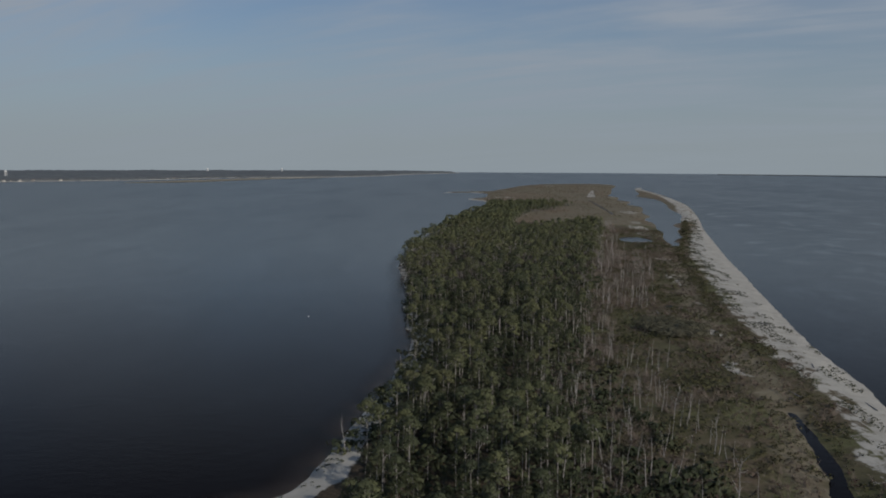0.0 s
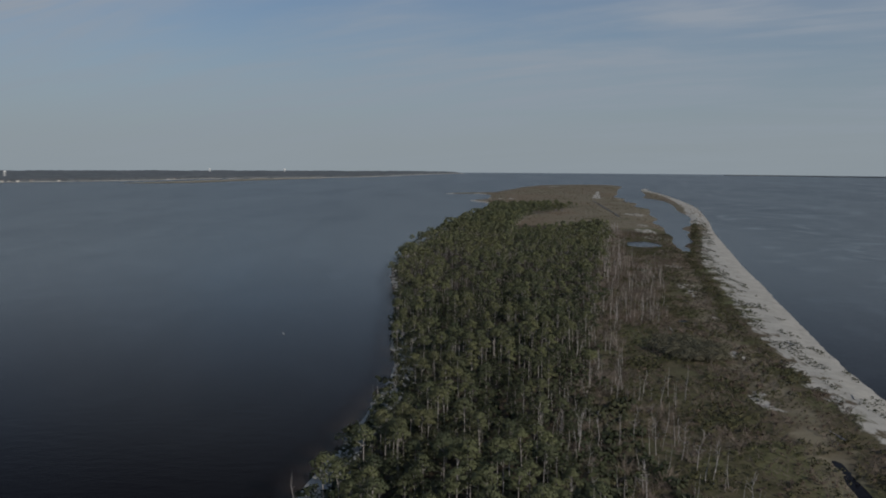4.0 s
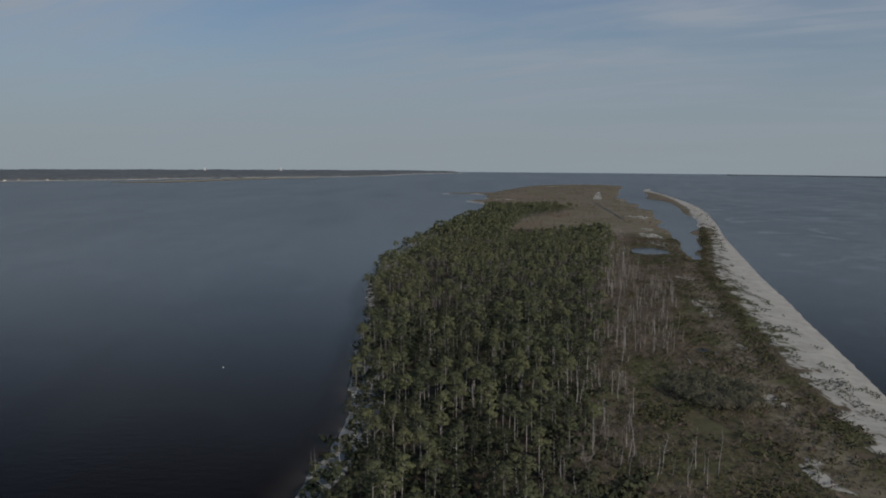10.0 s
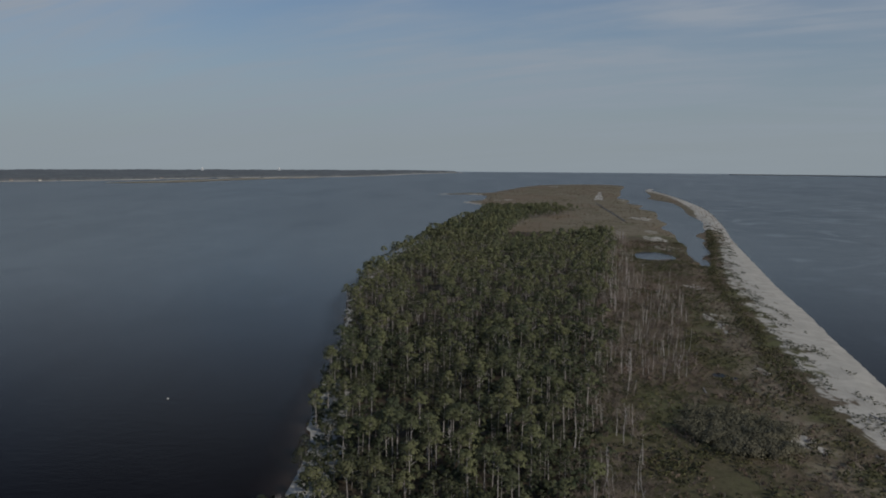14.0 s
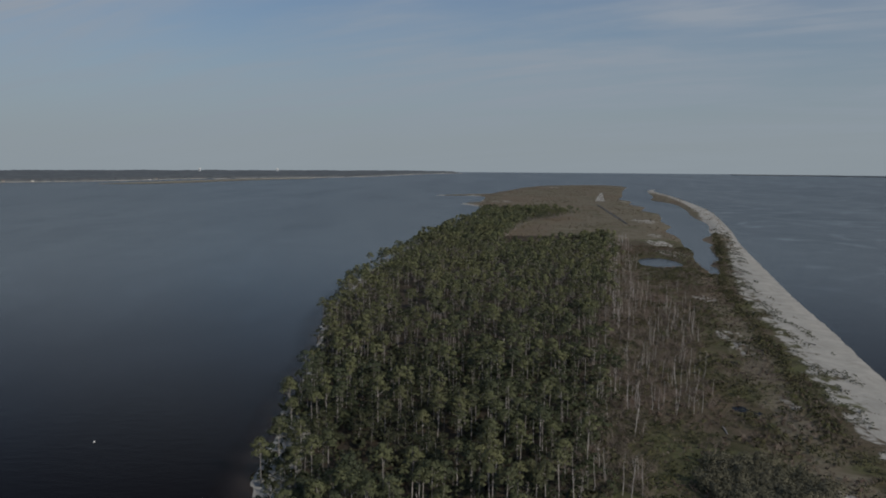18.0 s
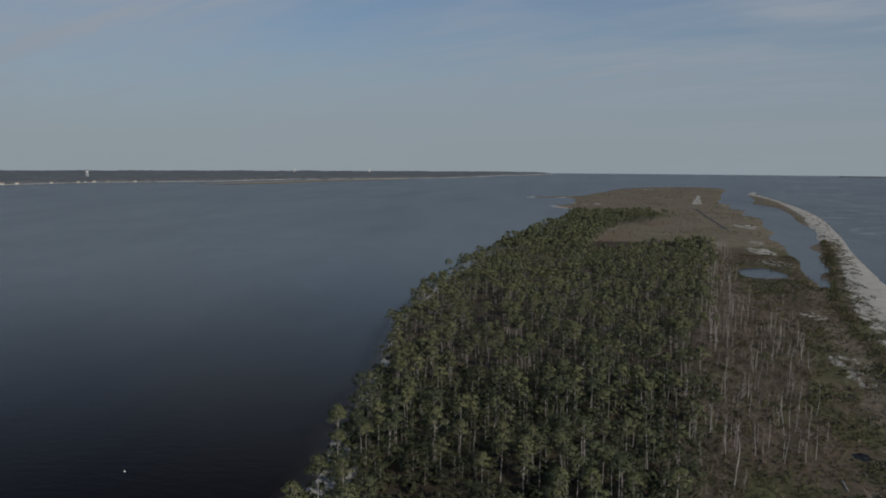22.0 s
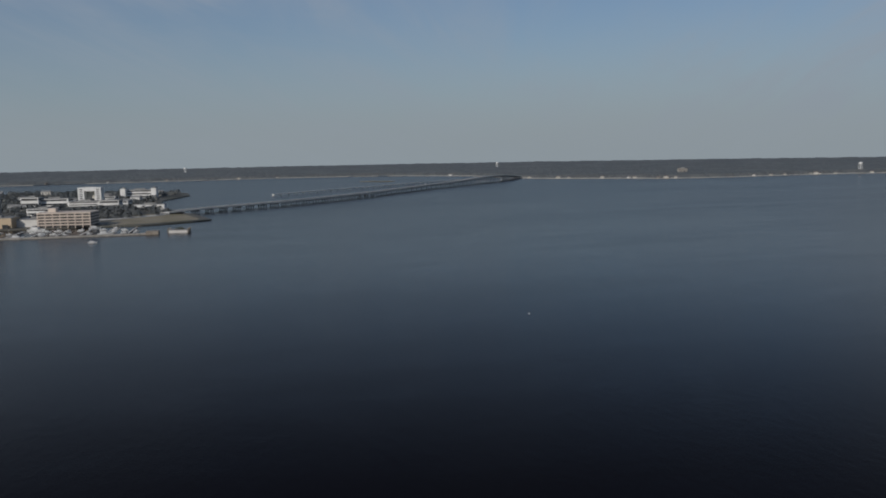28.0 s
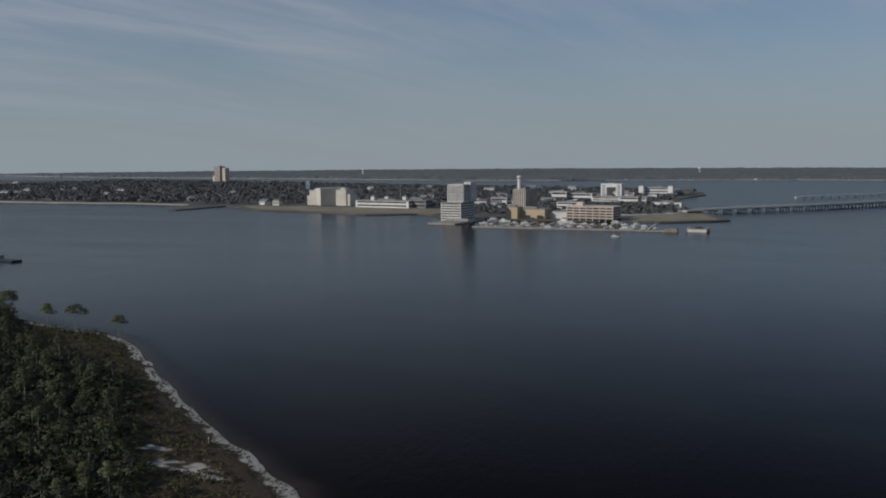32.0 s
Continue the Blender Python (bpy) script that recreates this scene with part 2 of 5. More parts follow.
def make_shallows():
    """Tea-brown shallow water that thins out away from the bank."""
    m = Mat("shallow_water", 0.15, 0.0, 0.05)
    w = m.world_place()
    f = m.maths("ADD", m.attr("fade")[2], m.maths("MULTIPLY", m.maths("SUBTRACT", m.noise(w, 0.11, 4), 0.5), 0.5))
    m.put(m.step(f, 0.30, 1.15, 0.0, 0.75), m.b.inputs["Alpha"])
    m.bump(m.noise(w, 0.8, 3), 0.2, 0.3)
    return m.colour(m.mix(m.step(f, 0.5, 1.1), (0.022, 0.013, 0.010), (0.050, 0.036, 0.026)))


SHALLOWS = make_shallows()
STONE = plain("sea_wall_stone", (0.24, 0.23, 0.21), (0.33, 0.31, 0.28), 0.2)
LAWN = plain("winter_lawn", (0.215, 0.19, 0.125), (0.28, 0.245, 0.18), 0.03)
CITY_GROUND = plain("town_ground", (0.080, 0.082, 0.066), (0.13, 0.125, 0.11), 0.015)
CONCRETE = plain("pale_concrete", (0.50, 0.495, 0.47), (0.60, 0.59, 0.565), 0.1, stain=0.15)
WHITE = plain("white_paint", (0.60, 0.60, 0.585), (0.70, 0.70, 0.685), 0.08, stain=0.12)
CREAM = plain("cream_stucco", (0.50, 0.485, 0.44), (0.58, 0.56, 0.51), 0.06, stain=0.12)
PINK = plain("pinkish_stucco", (0.50, 0.43, 0.37), (0.58, 0.50, 0.43), 0.06, stain=0.12)
OCHRE = plain("ochre_stucco", (0.43, 0.345, 0.24), (0.49, 0.395, 0.28), 0.06, stain=0.12)
GREY = plain("grey_roof", (0.20, 0.20, 0.20), (0.28, 0.28, 0.27), 0.08)
# near-black: shade inside openings put into colour; windows and a hull use it too
DARK = plain("dark_opening", (0.030, 0.032, 0.036), (0.045, 0.047, 0.050), 0.2, 0.4)
BLUE = plain("blue_glass_wall", (0.24, 0.32, 0.37), (0.30, 0.38, 0.43), 0.1, 0.25, 0.0, 0.6)
GLASS = plain("window_glass", (0.05, 0.06, 0.07), (0.08, 0.09, 0.10), 0.3, 0.12, 0.0, 0.7)
TIMBER = plain("dock_timber", (0.20, 0.17, 0.14), (0.29, 0.26, 0.22), 0.3)
GELCOAT = plain("weathered_gelcoat", (0.52, 0.53, 0.53), (0.66, 0.66, 0.65), 0.4, 0.4, stain=0.3)
SANDY = plain("beach_sand", (0.46, 0.43, 0.38), (0.56, 0.53, 0.47), 0.05)
MUD = plain("black_mud", (0.022, 0.020, 0.016), (0.040, 0.034, 0.026), 0.3, 0.5)
BROWNROOF = plain("shingle_roof", (0.12, 0.10, 0.09), (0.20, 0.17, 0.15), 0.3)


# ---- mesh helpers ----
def fast_mesh(name, verts, faces, mat, tint=None, smooth=False, normals=None):
    """A mesh from number arrays: verts (n, 3), faces (m, 3) or (m, 4), and a normal for each vertex if the leaves follow a rounded clump."""
    me = bpy.data.meshes.new(name)
    verts, faces = np.asarray(verts, np.float32), np.asarray(faces, np.int32)
    n, k = faces.shape
    me.vertices.add(len(verts))
    me.vertices.foreach_set("co", verts.ravel())
    me.loops.add(n * k)
    me.loops.foreach_set("vertex_index", faces.ravel())
    me.polygons.add(n)
    me.polygons.foreach_set("loop_start", np.arange(n, dtype=np.int32) * k)
    me.polygons.foreach_set("use_smooth", np.full(n, smooth or normals is not None))
    me.update(calc_edges=True)
    if normals is not None:
        me.normals_split_custom_set_from_vertices(np.asarray(normals, np.float32))
    if tint is not None:
        me.attributes.new("tint", "FLOAT", "POINT").data.foreach_set("value", np.asarray(tint, np.float32))
    me.materials.append(mat)
    return me


def thing(name, label, category, group="", kind="", at=(0, 0, 0), turn=0.0):
    """An Empty at a thing's base."""
    ob = new(name)
    ob.empty_display_size = 0.5
    ob.matrix_world = pose(*at, 0, 0, turn)
    return tagged(ob, label, category, group, kind)


def part(name, bm, mat, parent, label=""):
    me = bpy.data.meshes.new(name)
    bm.to_mesh(me)
    bm.free()
    me.materials.append(mat)
    ob = new(name, me)
    ob.parent = parent
    return tagged(ob, label)


def child(name, me, parent, at=(0, 0, 0), label="", kind=""):
    ob = new(name, me)
    ob.parent = parent
    ob.location = at
    return tagged(ob, label, kind=kind)


def add_box(bm, lo, hi, bevel=0.0):
    """A box between two corners, with its edges cut back a little."""
    size, mid = Vector(hi) - Vector(lo), (Vector(hi) + Vector(lo)) / 2
    made = bmesh.ops.create_cube(bm, size=1.0, matrix=Matrix.Translation(mid) @ Matrix.Diagonal((*size, 1)))
    if bevel:
        edges = {e for v in made["verts"] for e in v.link_edges}
        bmesh.ops.bevel(bm, geom=list(edges), offset=bevel, segments=1, affect="EDGES")
    return bm


def box(lo, hi, bevel=0.0):
    return add_box(bmesh.new(), lo, hi, bevel)


def add_rod(bm, a, b, r0, r1, sides=6):
    a, b = Vector(a), Vector(b)
    turn = (b - a).to_track_quat("Z", "Y").to_matrix().to_4x4()
    bmesh.ops.create_cone(bm, cap_ends=True, segments=sides, radius1=r0, radius2=r1, depth=(b - a).length,
                          matrix=Matrix.Translation((a + b) / 2) @ turn)
    return bm


# ---- the plan of the island ----
NORTH = [(-560, -470), (-420, -290), (-340, -185), (-306, -125), (-288, -85), (-282, -58), (-270, -36), (-218, 18), (-182, 56), (-154, 90), (-138, 106),
         (-100, 140), (-60, 166), (-36, 184), (-30, 205), (-24, 243), (-17, 292), (-13, 338), (-17, 387), (-20, 440),
         (-23, 500), (-31, 590), (-29, 660), (-25, 735), (-7, 880), (22, 1060), (57, 1200), (68, 1320), (78, 1500),
         (46, 1610), (78, 1660), (89, 1751), (96, 1880), (60, 1930), (4, 1925), (4, 1945), (60, 1985), (112, 2015), (140, 2120), (175, 2249), (222, 2420), (290, 2590), (370, 2650), (450, 2665), (512, 2620)]
LAGOON = [(505, 2480), (438, 2207), (382, 1930), (350, 1799), (352, 1700), (328, 1600), (336, 1520), (312, 1440), (318, 1370), (303, 1285), (286, 1215), (276, 1130), (256, 1075), (250, 1000), (236, 935),
          (227, 870), (211, 808), (202, 738), (209, 745), (216, 772), (214, 785), (232, 820), (250, 902), (262, 935), (268, 985), (290, 1030), (306, 1090), (330, 1175), (350, 1307),
          (384, 1467), (410, 1640), (404, 1775), (436, 1890), (498, 2215), (535, 2330)]
SOUTH = [(545, 2300), (518, 2230), (475, 1850), (415, 1455), (345, 1150), (288, 935), (253, 790), (216, 635), (200, 560), (186, 500),
         (170, 428), (152, 345), (141, 275), (128, 220), (112, 130), (96, 20), (70, -110), (20, -290), (-100, -480), (-330, -640), (-540, -620)]
INNER = [(90, 60), (97, 183), (112, 235), (121, 285), (128, 345), (141, 425), (152, 475), (172, 573), (190, 660), (222, 770), (250, 860), (303, 1050), (352, 1300), (400, 1560)]
POND = [(168, 775), (190, 772), (197, 800), (190, 828), (172, 820)]
CREEK = [(103, 246), (99, 225), (93, 200), (86, 178), (79, 150), (81, 148), (90, 177), (97, 199), (102, 225), (105, 245)]
FOREST_EDGE = [(30, 100), (40, 182), (44, 265), (54, 311), (63, 362), (77, 433), (92, 498), (113, 588), (141, 735), (168, 880), (180, 955)]


def rounded(points, closed=False, per=6):
    """A smooth run through plan points."""
    p = np.array(points, float)
    n, out = len(p), []
    for i in range(n if closed else n - 1):
        ids = [(i + k) % n if closed else min(max(i + k, 0), n - 1) for k in (-1, 0, 1, 2)]
        a, b, c, d = p[ids]
        for s in np.arange(per) / per:
            out.append(0.5 * (2 * b + (c - a) * s + (2 * a - 5 * b + 4 * c - d) * s * s + (3 * b - a - 3 * c + d) * s**3))
    if not closed:
        out.append(p[-1])
    return np.array(out)


def distance(xy, run, closed=False):
    """Distance of many plan points to a run of straight pieces."""
    best = np.full(len(xy), 1e9)
    for a, b in zip(run, np.roll(run, -1, 0) if closed else run[1:]):
        d = b - a
        s = np.clip(((xy - a) @ d) / max(d @ d, 1e-9), 0, 1)
        best = np.minimum(best, np.hypot(*(xy - a - s[:, None] * d).T))
    return best


def inside(xy, ring):
    x, y = xy.T
    hit = np.zeros(len(xy), bool)
    for (x0, y0), (x1, y1) in zip(ring, np.roll(ring, -1, 0)):
        if y0 != y1:
            hit ^= ((y0 > y) != (y1 > y)) & (x < (x1 - x0) * (y - y0) / (y1 - y0) + x0)
    return hit


def within(xy, ring):
    """Signed distance, positive inside the ring."""
    d = distance(xy, ring, True)
    return np.where(inside(xy, ring), d, -d)


def ripple(xy, size, seed=0.0):
    return np.array([noise.noise(Vector((x / size, y / size, seed))) for x, y in xy])


SHORE = np.vstack([rounded(NORTH), rounded(LAGOON), rounded(SOUTH)])
SOUTH_RUN, NORTH_RUN, INNER_RUN = rounded(SOUTH), rounded(NORTH), rounded(INNER)
POND_RING, CREEK_RING = rounded(POND, True), rounded(CREEK, True)
edge_y, edge_at = [q[1] for q in FOREST_EDGE], [q[0] for q in FOREST_EDGE]
inner_y, inner_at = INNER_RUN[:, 1], INNER_RUN[:, 0]




POOLS = ((135, 492, 1.8), (134, 477, 1.2), (117, 433, 1.6), (121, 428, 1.0))   # small pools in the brush


def lie(xy):
    """Height of the ground and how far inside the shore each plan point lies."""
    d = np.minimum(within(xy, SHORE), np.minimum(-within(xy, POND_RING), -within(xy, CREEK_RING)))
    for px, py, r in POOLS:
        d = np.minimum(d, np.hypot((xy[:, 0] - px) / 1.2, (xy[:, 1] - py) / 1.8) - r)
    rough = np.where(distance(xy, SOUTH_RUN) < 30, 0.3, 1.0)
    soft = d + rough * (2.2 * ripple(xy, 14, 3.0) + 0.8 * ripple(xy, 4, 7.0))
    z = np.where(soft > 0, 1.5 * (1 - np.exp(-soft / 14)), np.maximum(soft * 0.18, -2.5))
    z += np.where(soft > 6, 0.5 * (ripple(xy, 30, 11.0) + 0.4), 0)
    return z, soft


# ---- water ----
def build_water():
    rings = np.concatenate([[0.0], np.geomspace(40, 4900, 44)])
    angles = np.linspace(0, 2 * np.pi, 161)[:-1]
    verts = [(20.0, 180.0, 0.0)]
    for r in rings[1:]:
        verts += [(20 + r * math.cos(a), 180 + r * math.sin(a), 0.0) for a in angles]
    n = len(angles)
    tri = [(0, 1 + i, 1 + (i + 1) % n) for i in range(n)]
    quads = []
    for k in range(len(rings) - 2):
        for i in range(n):
            j = (i + 1) % n
            quads.append((1 + k * n + i, 1 + (k + 1) * n + i, 1 + (k + 1) * n + j, 1 + k * n + j))
    me = bpy.data.meshes.new("water")
    me.from_pydata(verts, [], tri + quads)
    me.materials.append(WATER)
    ob = new("water", me)
    tagged(ob, "dark blue-grey bay water with faint streaks of slick", "water", kind="structure")


build_water()


def build_island():
    ys = [-640.0]
    while ys[-1] < 2640:
        y = ys[-1]
        ys.append(y + (14 if y < -280 else 4 if y < 90 else 2.2 if y < 420 else 3.0 + max(0, y - 420) * 0.009))
    xs = np.concatenate([np.arange(-620, -350, 8), np.arange(-350, -170, 3.0), np.arange(-170, 330, 2.4), np.arange(330, 640, 5)])
    gx, gy = np.meshgrid(xs, ys)
    xy = np.stack([gx.ravel(), gy.ravel()], 1)
    z, d = lie(xy)
    x, y = xy.T
    to_inner = x - np.interp(y, inner_y, inner_at)
    on_beach = np.clip(to_inner / 10 + 0.5, 0, 1) * (y < 1150) * (y > 20)
    spit = np.clip((np.interp(y, [1000, 1300, 1900, 2300], [36, 30, 20, 34]) - distance(xy, SOUTH_RUN)) / 14, 0, 1) * (y > 1050)
    strip = np.where((y < 420) | (y > 1300), np.clip((np.where(x < -60, 3.6, 9) - np.abs(d - 3)) / 6, 0, 1), np.clip((5 - np.abs(d - 2)) / 8, 0, 0.8)) * (x < 90) * (distance(xy, NORTH_RUN) < 14)
    wrack = np.clip(1 - np.abs(to_inner - 7) / 15, 0, 1) * 0.50
    sand = np.maximum.reduce([on_beach - wrack * (y > 100), spit, strip])
    for px, py, r in ((105, 294, 6), (116, 356, 5), (147, 530, 7), (145, 508, 6), (165, 630, 7), (205, 850, 14), (214, 930, 14), (262, 1200, 18), (335, 1690, 10), (230, 1010, 9), (128, 1667, 12), (108, 1662, 9), (263, 1953, 9), (300, 2420, 20), (134, 437, 4), (-151, 66, 5.5), (-146, 78, 3), (-159, 54, 3.5)):
        sand = np.maximum(sand, np.clip(1.15 - np.hypot(x - px, (y - py) / 2.6) / r, 0, 0.52 if px > -100 else 0.58))
    sand[(d < 2) & (y < 420) & (distance(xy, NORTH_RUN) < 14)] = 0.75
    lane = np.abs(x - np.interp(y, [1690, 2060], [294, 362])) < np.interp(y, [1690, 2060], [9, 3])
    sand = np.maximum(sand, 0.9 * (lane & (y > 1690) & (y < 2060)))
    marsh = np.clip((y - 860) / 200, 0, 1)
    marsh = np.maximum(marsh, np.clip((18 - np.abs(x - np.interp(y, inner_y, inner_at) + 12)) / 20, 0, 1) * 0.8)
    wood = np.clip((np.interp(y, edge_y, edge_at) - x) / 10, 0, 1) * (y < 1000)
    cells = np.arange(len(xy)).reshape(gx.shape)
    quad = np.stack([cells[:-1, :-1], cells[:-1, 1:], cells[1:, 1:], cells[1:, :-1]], -1).reshape(-1, 4)
    quad = quad[(d[quad] > -9).any(1)]
    used, index = np.unique(quad, return_inverse=True)
    me = fast_mesh("island_ground", np.column_stack([xy, z])[used], index.reshape(-1, 4), GROUND, smooth=True)
    rgba = np.column_stack([sand, marsh, wood, np.ones(len(sand))])[used].astype(np.float32)
    me.attributes.new("zone", "FLOAT_COLOR", "POINT").data.foreach_set("color", rgba.ravel())
    wet = np.stack([cells[:-1, :-1], cells[:-1, 1:], cells[1:, 1:], cells[1:, :-1]], -1).reshape(-1, 4)
    wet = wet[(d[wet] > -20).all(1) & (distance(xy, NORTH_RUN)[wet] < 40).all(1) & (d[wet] < 2).any(1) & (y[wet] < 700).all(1) & (y[wet] > -300).all(1)]
    used, index = np.unique(wet, return_inverse=True)
    film = fast_mesh("shallows", np.column_stack([xy, np.full(len(xy), 0.012)])[used], index.reshape(-1, 4), SHALLOWS)
    film.attributes.new("fade", "FLOAT", "POINT").data.foreach_set("value", np.clip(1 + d[used] / 16, 0, 1).astype(np.float32))
    tagged(new("shallows", film), "tea-brown shallow water along the bank", "water", kind="structure")
    tagged(new("ground", me), "low sandy island ground with beach, brush and brown marsh", "ground", kind="structure")


build_island()


def build_ditch():
    """A straight drainage cut through the marsh, a narrow strip of black water."""
    line = np.column_stack([np.interp(np.arange(1150, 1580, 6.0), [1150, 1188, 1576], [231, 235, 269]), np.arange(1150, 1580, 6.0)])
    z = lie(line)[0] + 0.25
    verts = np.concatenate([np.column_stack([line[:, 0] - 1.3, line[:, 1], z]), np.column_stack([line[:, 0] + 1.3, line[:, 1], z])])
    n = len(line)
    faces = [(i, n + i, n + i + 1, i + 1) for i in range(n - 1)]
    tagged(new("ditch", fast_mesh("ditch", verts, faces, MUD)), "narrow straight black ditch through the brown marsh", "ditch", kind="structure")


build_ditch()


# ---- trees ----
rng = np.random.default_rng(4)


def tufts(centres, radii, count, size, rng, lift=0.30):
    """Many small leaf cards laid over soft ellipsoids, like the surface of needle clumps: corners, faces and rounded normals."""
    verts, normals = [], []
    middle = np.mean(centres, axis=0) - (0, 0, 0.6 * np.mean(radii))
    for c, r in zip(centres, radii):
        v = rng.normal(size=(count, 3))
        v[:, 2] = np.abs(v[:, 2]) * 1.15 - 0.35
        v /= np.linalg.norm(v, axis=1)[:, None]
        p = c + v * r * rng.uniform(0.66, 1.0, (count, 1))
        facing = v * (1, 1, 1.2) + (0, 0, 0.25) + 0.26 * rng.normal(size=(count, 3))
        a = np.cross(facing, rng.normal(size=(count, 3)))
        a /= np.linalg.norm(a, axis=1)[:, None] + 1e-6
        b = np.cross(facing, a)
        b /= np.linalg.norm(b, axis=1)[:, None] + 1e-6
        s = size * rng.uniform(0.6, 1.35, (count, 1))
        q = np.stack([p - a * s, p - b * s * 0.55, p + a * s, p + b * s * 0.55], 1)
        out = p - middle
        out /= np.linalg.norm(out, axis=1)[:, None] + 1e-6
        soft = v + 0.7 * out + (0, 0, lift) + 0.22 * rng.normal(size=(count, 3))
        soft /= np.linalg.norm(soft, axis=1)[:, None] + 1e-6
        verts.append(q.reshape(-1, 3))
        normals.append(np.repeat(soft, 4, axis=0))
    verts = np.concatenate(verts)
    return verts, np.arange(len(verts)).reshape(-1, 4), np.concatenate(normals)


def rod_mesh(pieces, sides=5):
    """Tapered rods as quads: pieces of (a, b, r0, r1)."""
    verts, faces = [], []
    for a, b, r0, r1 in pieces:
        a, b = np.array(a, float), np.array(b, float)
        d = (b - a) / np.linalg.norm(b - a)
        u = np.cross(d, (0.3, 1, 0.1))
        u /= np.linalg.norm(u)
        w = np.cross(d, u)
        n = len(verts)
        for p, r in ((a, r0), (b, r1)):
            for k in range(sides):
                t = 2 * np.pi * k / sides
                verts.append(p + r * (np.cos(t) * u + np.sin(t) * w))
        faces += [(n + k, n + (k + 1) % sides, n + sides + (k + 1) % sides, n + sides + k) for k in range(sides)]
    return np.array(verts), np.array(faces)


def pine_shape(rng, clumps, cards, size, tall, slim=1.0, low=0.64, high=0.78):
    """Trunk and limbs, and domed crown, of one pine."""
    lean = rng.normal(0, 0.4, 2)
    top = np.array([lean[0], lean[1], tall * 0.90])
    pieces = [((0, 0, -0.5), top * 0.5, 0.135, 0.11), (top * 0.5, top, 0.11, 0.05)]
    centres, radii = [top + (0, 0, tall * 0.02)], [np.array([1, 1, 0.75]) * tall * 0.105 * slim]
    start = rng.uniform(low, high)
    for k in range(clumps):
        s = (k + rng.uniform(0.2, 0.8)) / clumps
        h = tall * (start + (0.94 - start) * s)
        reach = tall * (0.150 - 0.085 * s * s) * rng.uniform(0.6, 1.15) * slim
        a = k * 2.4 + rng.uniform(0, 1)
        c = np.array([reach * math.cos(a) + lean[0], reach * math.sin(a) + lean[1], h])
        pieces.append((top * (h / tall - 0.05), c, 0.06, 0.025))
        centres.append(c)
        radii.append(np.array([1, 1, 0.62]) * tall * rng.uniform(0.080, 0.118) * slim)
    return rod_mesh(pieces[:2] + pieces[2::2], 4), tufts(centres, radii, cards, size, rng)


def bush_shape(rng, lumps, cards, size, lift=0.30):
    centres = [np.array([rng.normal(0, 0.45), rng.normal(0, 0.45), rng.uniform(0.35, 0.75)]) for _ in range(lumps)]
    radii = [np.array([0.55, 0.55, 0.42]) * rng.uniform(0.7, 1.2) for _ in range(lumps)]
    return tufts(centres, radii, cards, size, rng, lift)


def twig_shape(rng, stems, thick=0.035):
    """A leafless grey bush: many thin upright stems."""
    pieces = []
    for _ in range(stems):
        a, b = rng.normal(0, 0.22, 2), rng.normal(0, 0.55, 2)
        pieces.append(((a[0], a[1], 0), (b[0], b[1], rng.uniform(0.6, 1.05)), thick, thick * 0.35))
    return rod_mesh(pieces, 3)


def snag_shape(rng, tall, limbs, spread=1.0):
    """A dead trunk with slight bends, broken or forked limbs and a few twigs on them."""
    knots = [np.array([0, 0, -0.4])]
    for k in range(1, 5):
        knots.append(knots[-1] + np.array([rng.normal(0, 0.022), rng.normal(0, 0.022), 0.25]) * tall)
    thick = [0.115, 0.095, 0.07, 0.045, 0.016]
    pieces = [(knots[k], knots[k + 1], thick[k], thick[k + 1]) for k in range(4)]
    for _ in range(limbs):
        h = rng.uniform(1.6, 3.9)
        k = int(h)
        root = knots[k] + (knots[k + 1] - knots[k]) * (h - k)
        a = rng.uniform(0, 6.28)
        reach = rng.uniform(0.35, 1.5) * (1.25 - h / 4) * spread
        tip = root + np.array([math.cos(a) * reach, math.sin(a) * reach, rng.uniform(0.1, 0.9) * spread])
        pieces.append((root, tip, 0.04, 0.014))
        if spread > 1.2:
            b = a + rng.uniform(-1.1, 1.1)
            pieces.append((root * 0.45 + tip * 0.55, tip + np.array([math.cos(b), math.sin(b), 0.9]) * reach * 0.35, 0.024, 0.010))
    return rod_mesh(pieces, 4)


def scatter(shapes, spots, heights, turns, tints):
    """Many copies of a few shapes, laid into one set of arrays; normals come along where the shapes have them."""
    vs, fs, ts, ns, base = [], [], [], [], 0
    for i, (spot, h, a) in enumerate(zip(spots, heights, turns)):
        v, f, *n = shapes[i % len(shapes)]
        c, s = math.cos(a), math.sin(a)
        m = np.array([[c, s, 0], [-s, c, 0], [0, 0, 1]])
        vs.append(v @ (m * h) + spot)
        fs.append(f + base)
        ts.append(np.full(len(v), tints[i]))
        if n:
            ns.append(n[0] @ m)
        base += len(v)
    return np.concatenate(vs), np.concatenate(fs), np.concatenate(ts), np.concatenate(ns) if ns else None


def spots_in(test, lo, hi, gap, rng):
    """Loose grid of plan points, shaken, that pass a test."""
    gx, gy = np.meshgrid(np.arange(lo[0], hi[0], gap), np.arange(lo[1], hi[1], gap))
    xy = np.stack([gx.ravel(), gy.ravel()], 1) + rng.uniform(-0.5, 0.5, (gx.size, 2)) * gap * 0.95
    xy = xy[test(xy)]
    z, d = lie(xy)
    keep = d > 0.8
    return np.column_stack([xy, np.maximum(z, 0.02) - 0.05])[keep], d[keep]


WEST_WOOD = np.array([(-345, -215), (-322, -150), (-276, -96), (-240, -52), (-226, -20), (-212, 6), (-170, 40), (-141, 62), (-118, 78), (-90, 60), (-100, 20), (-170, -40), (-260, -160)], float)


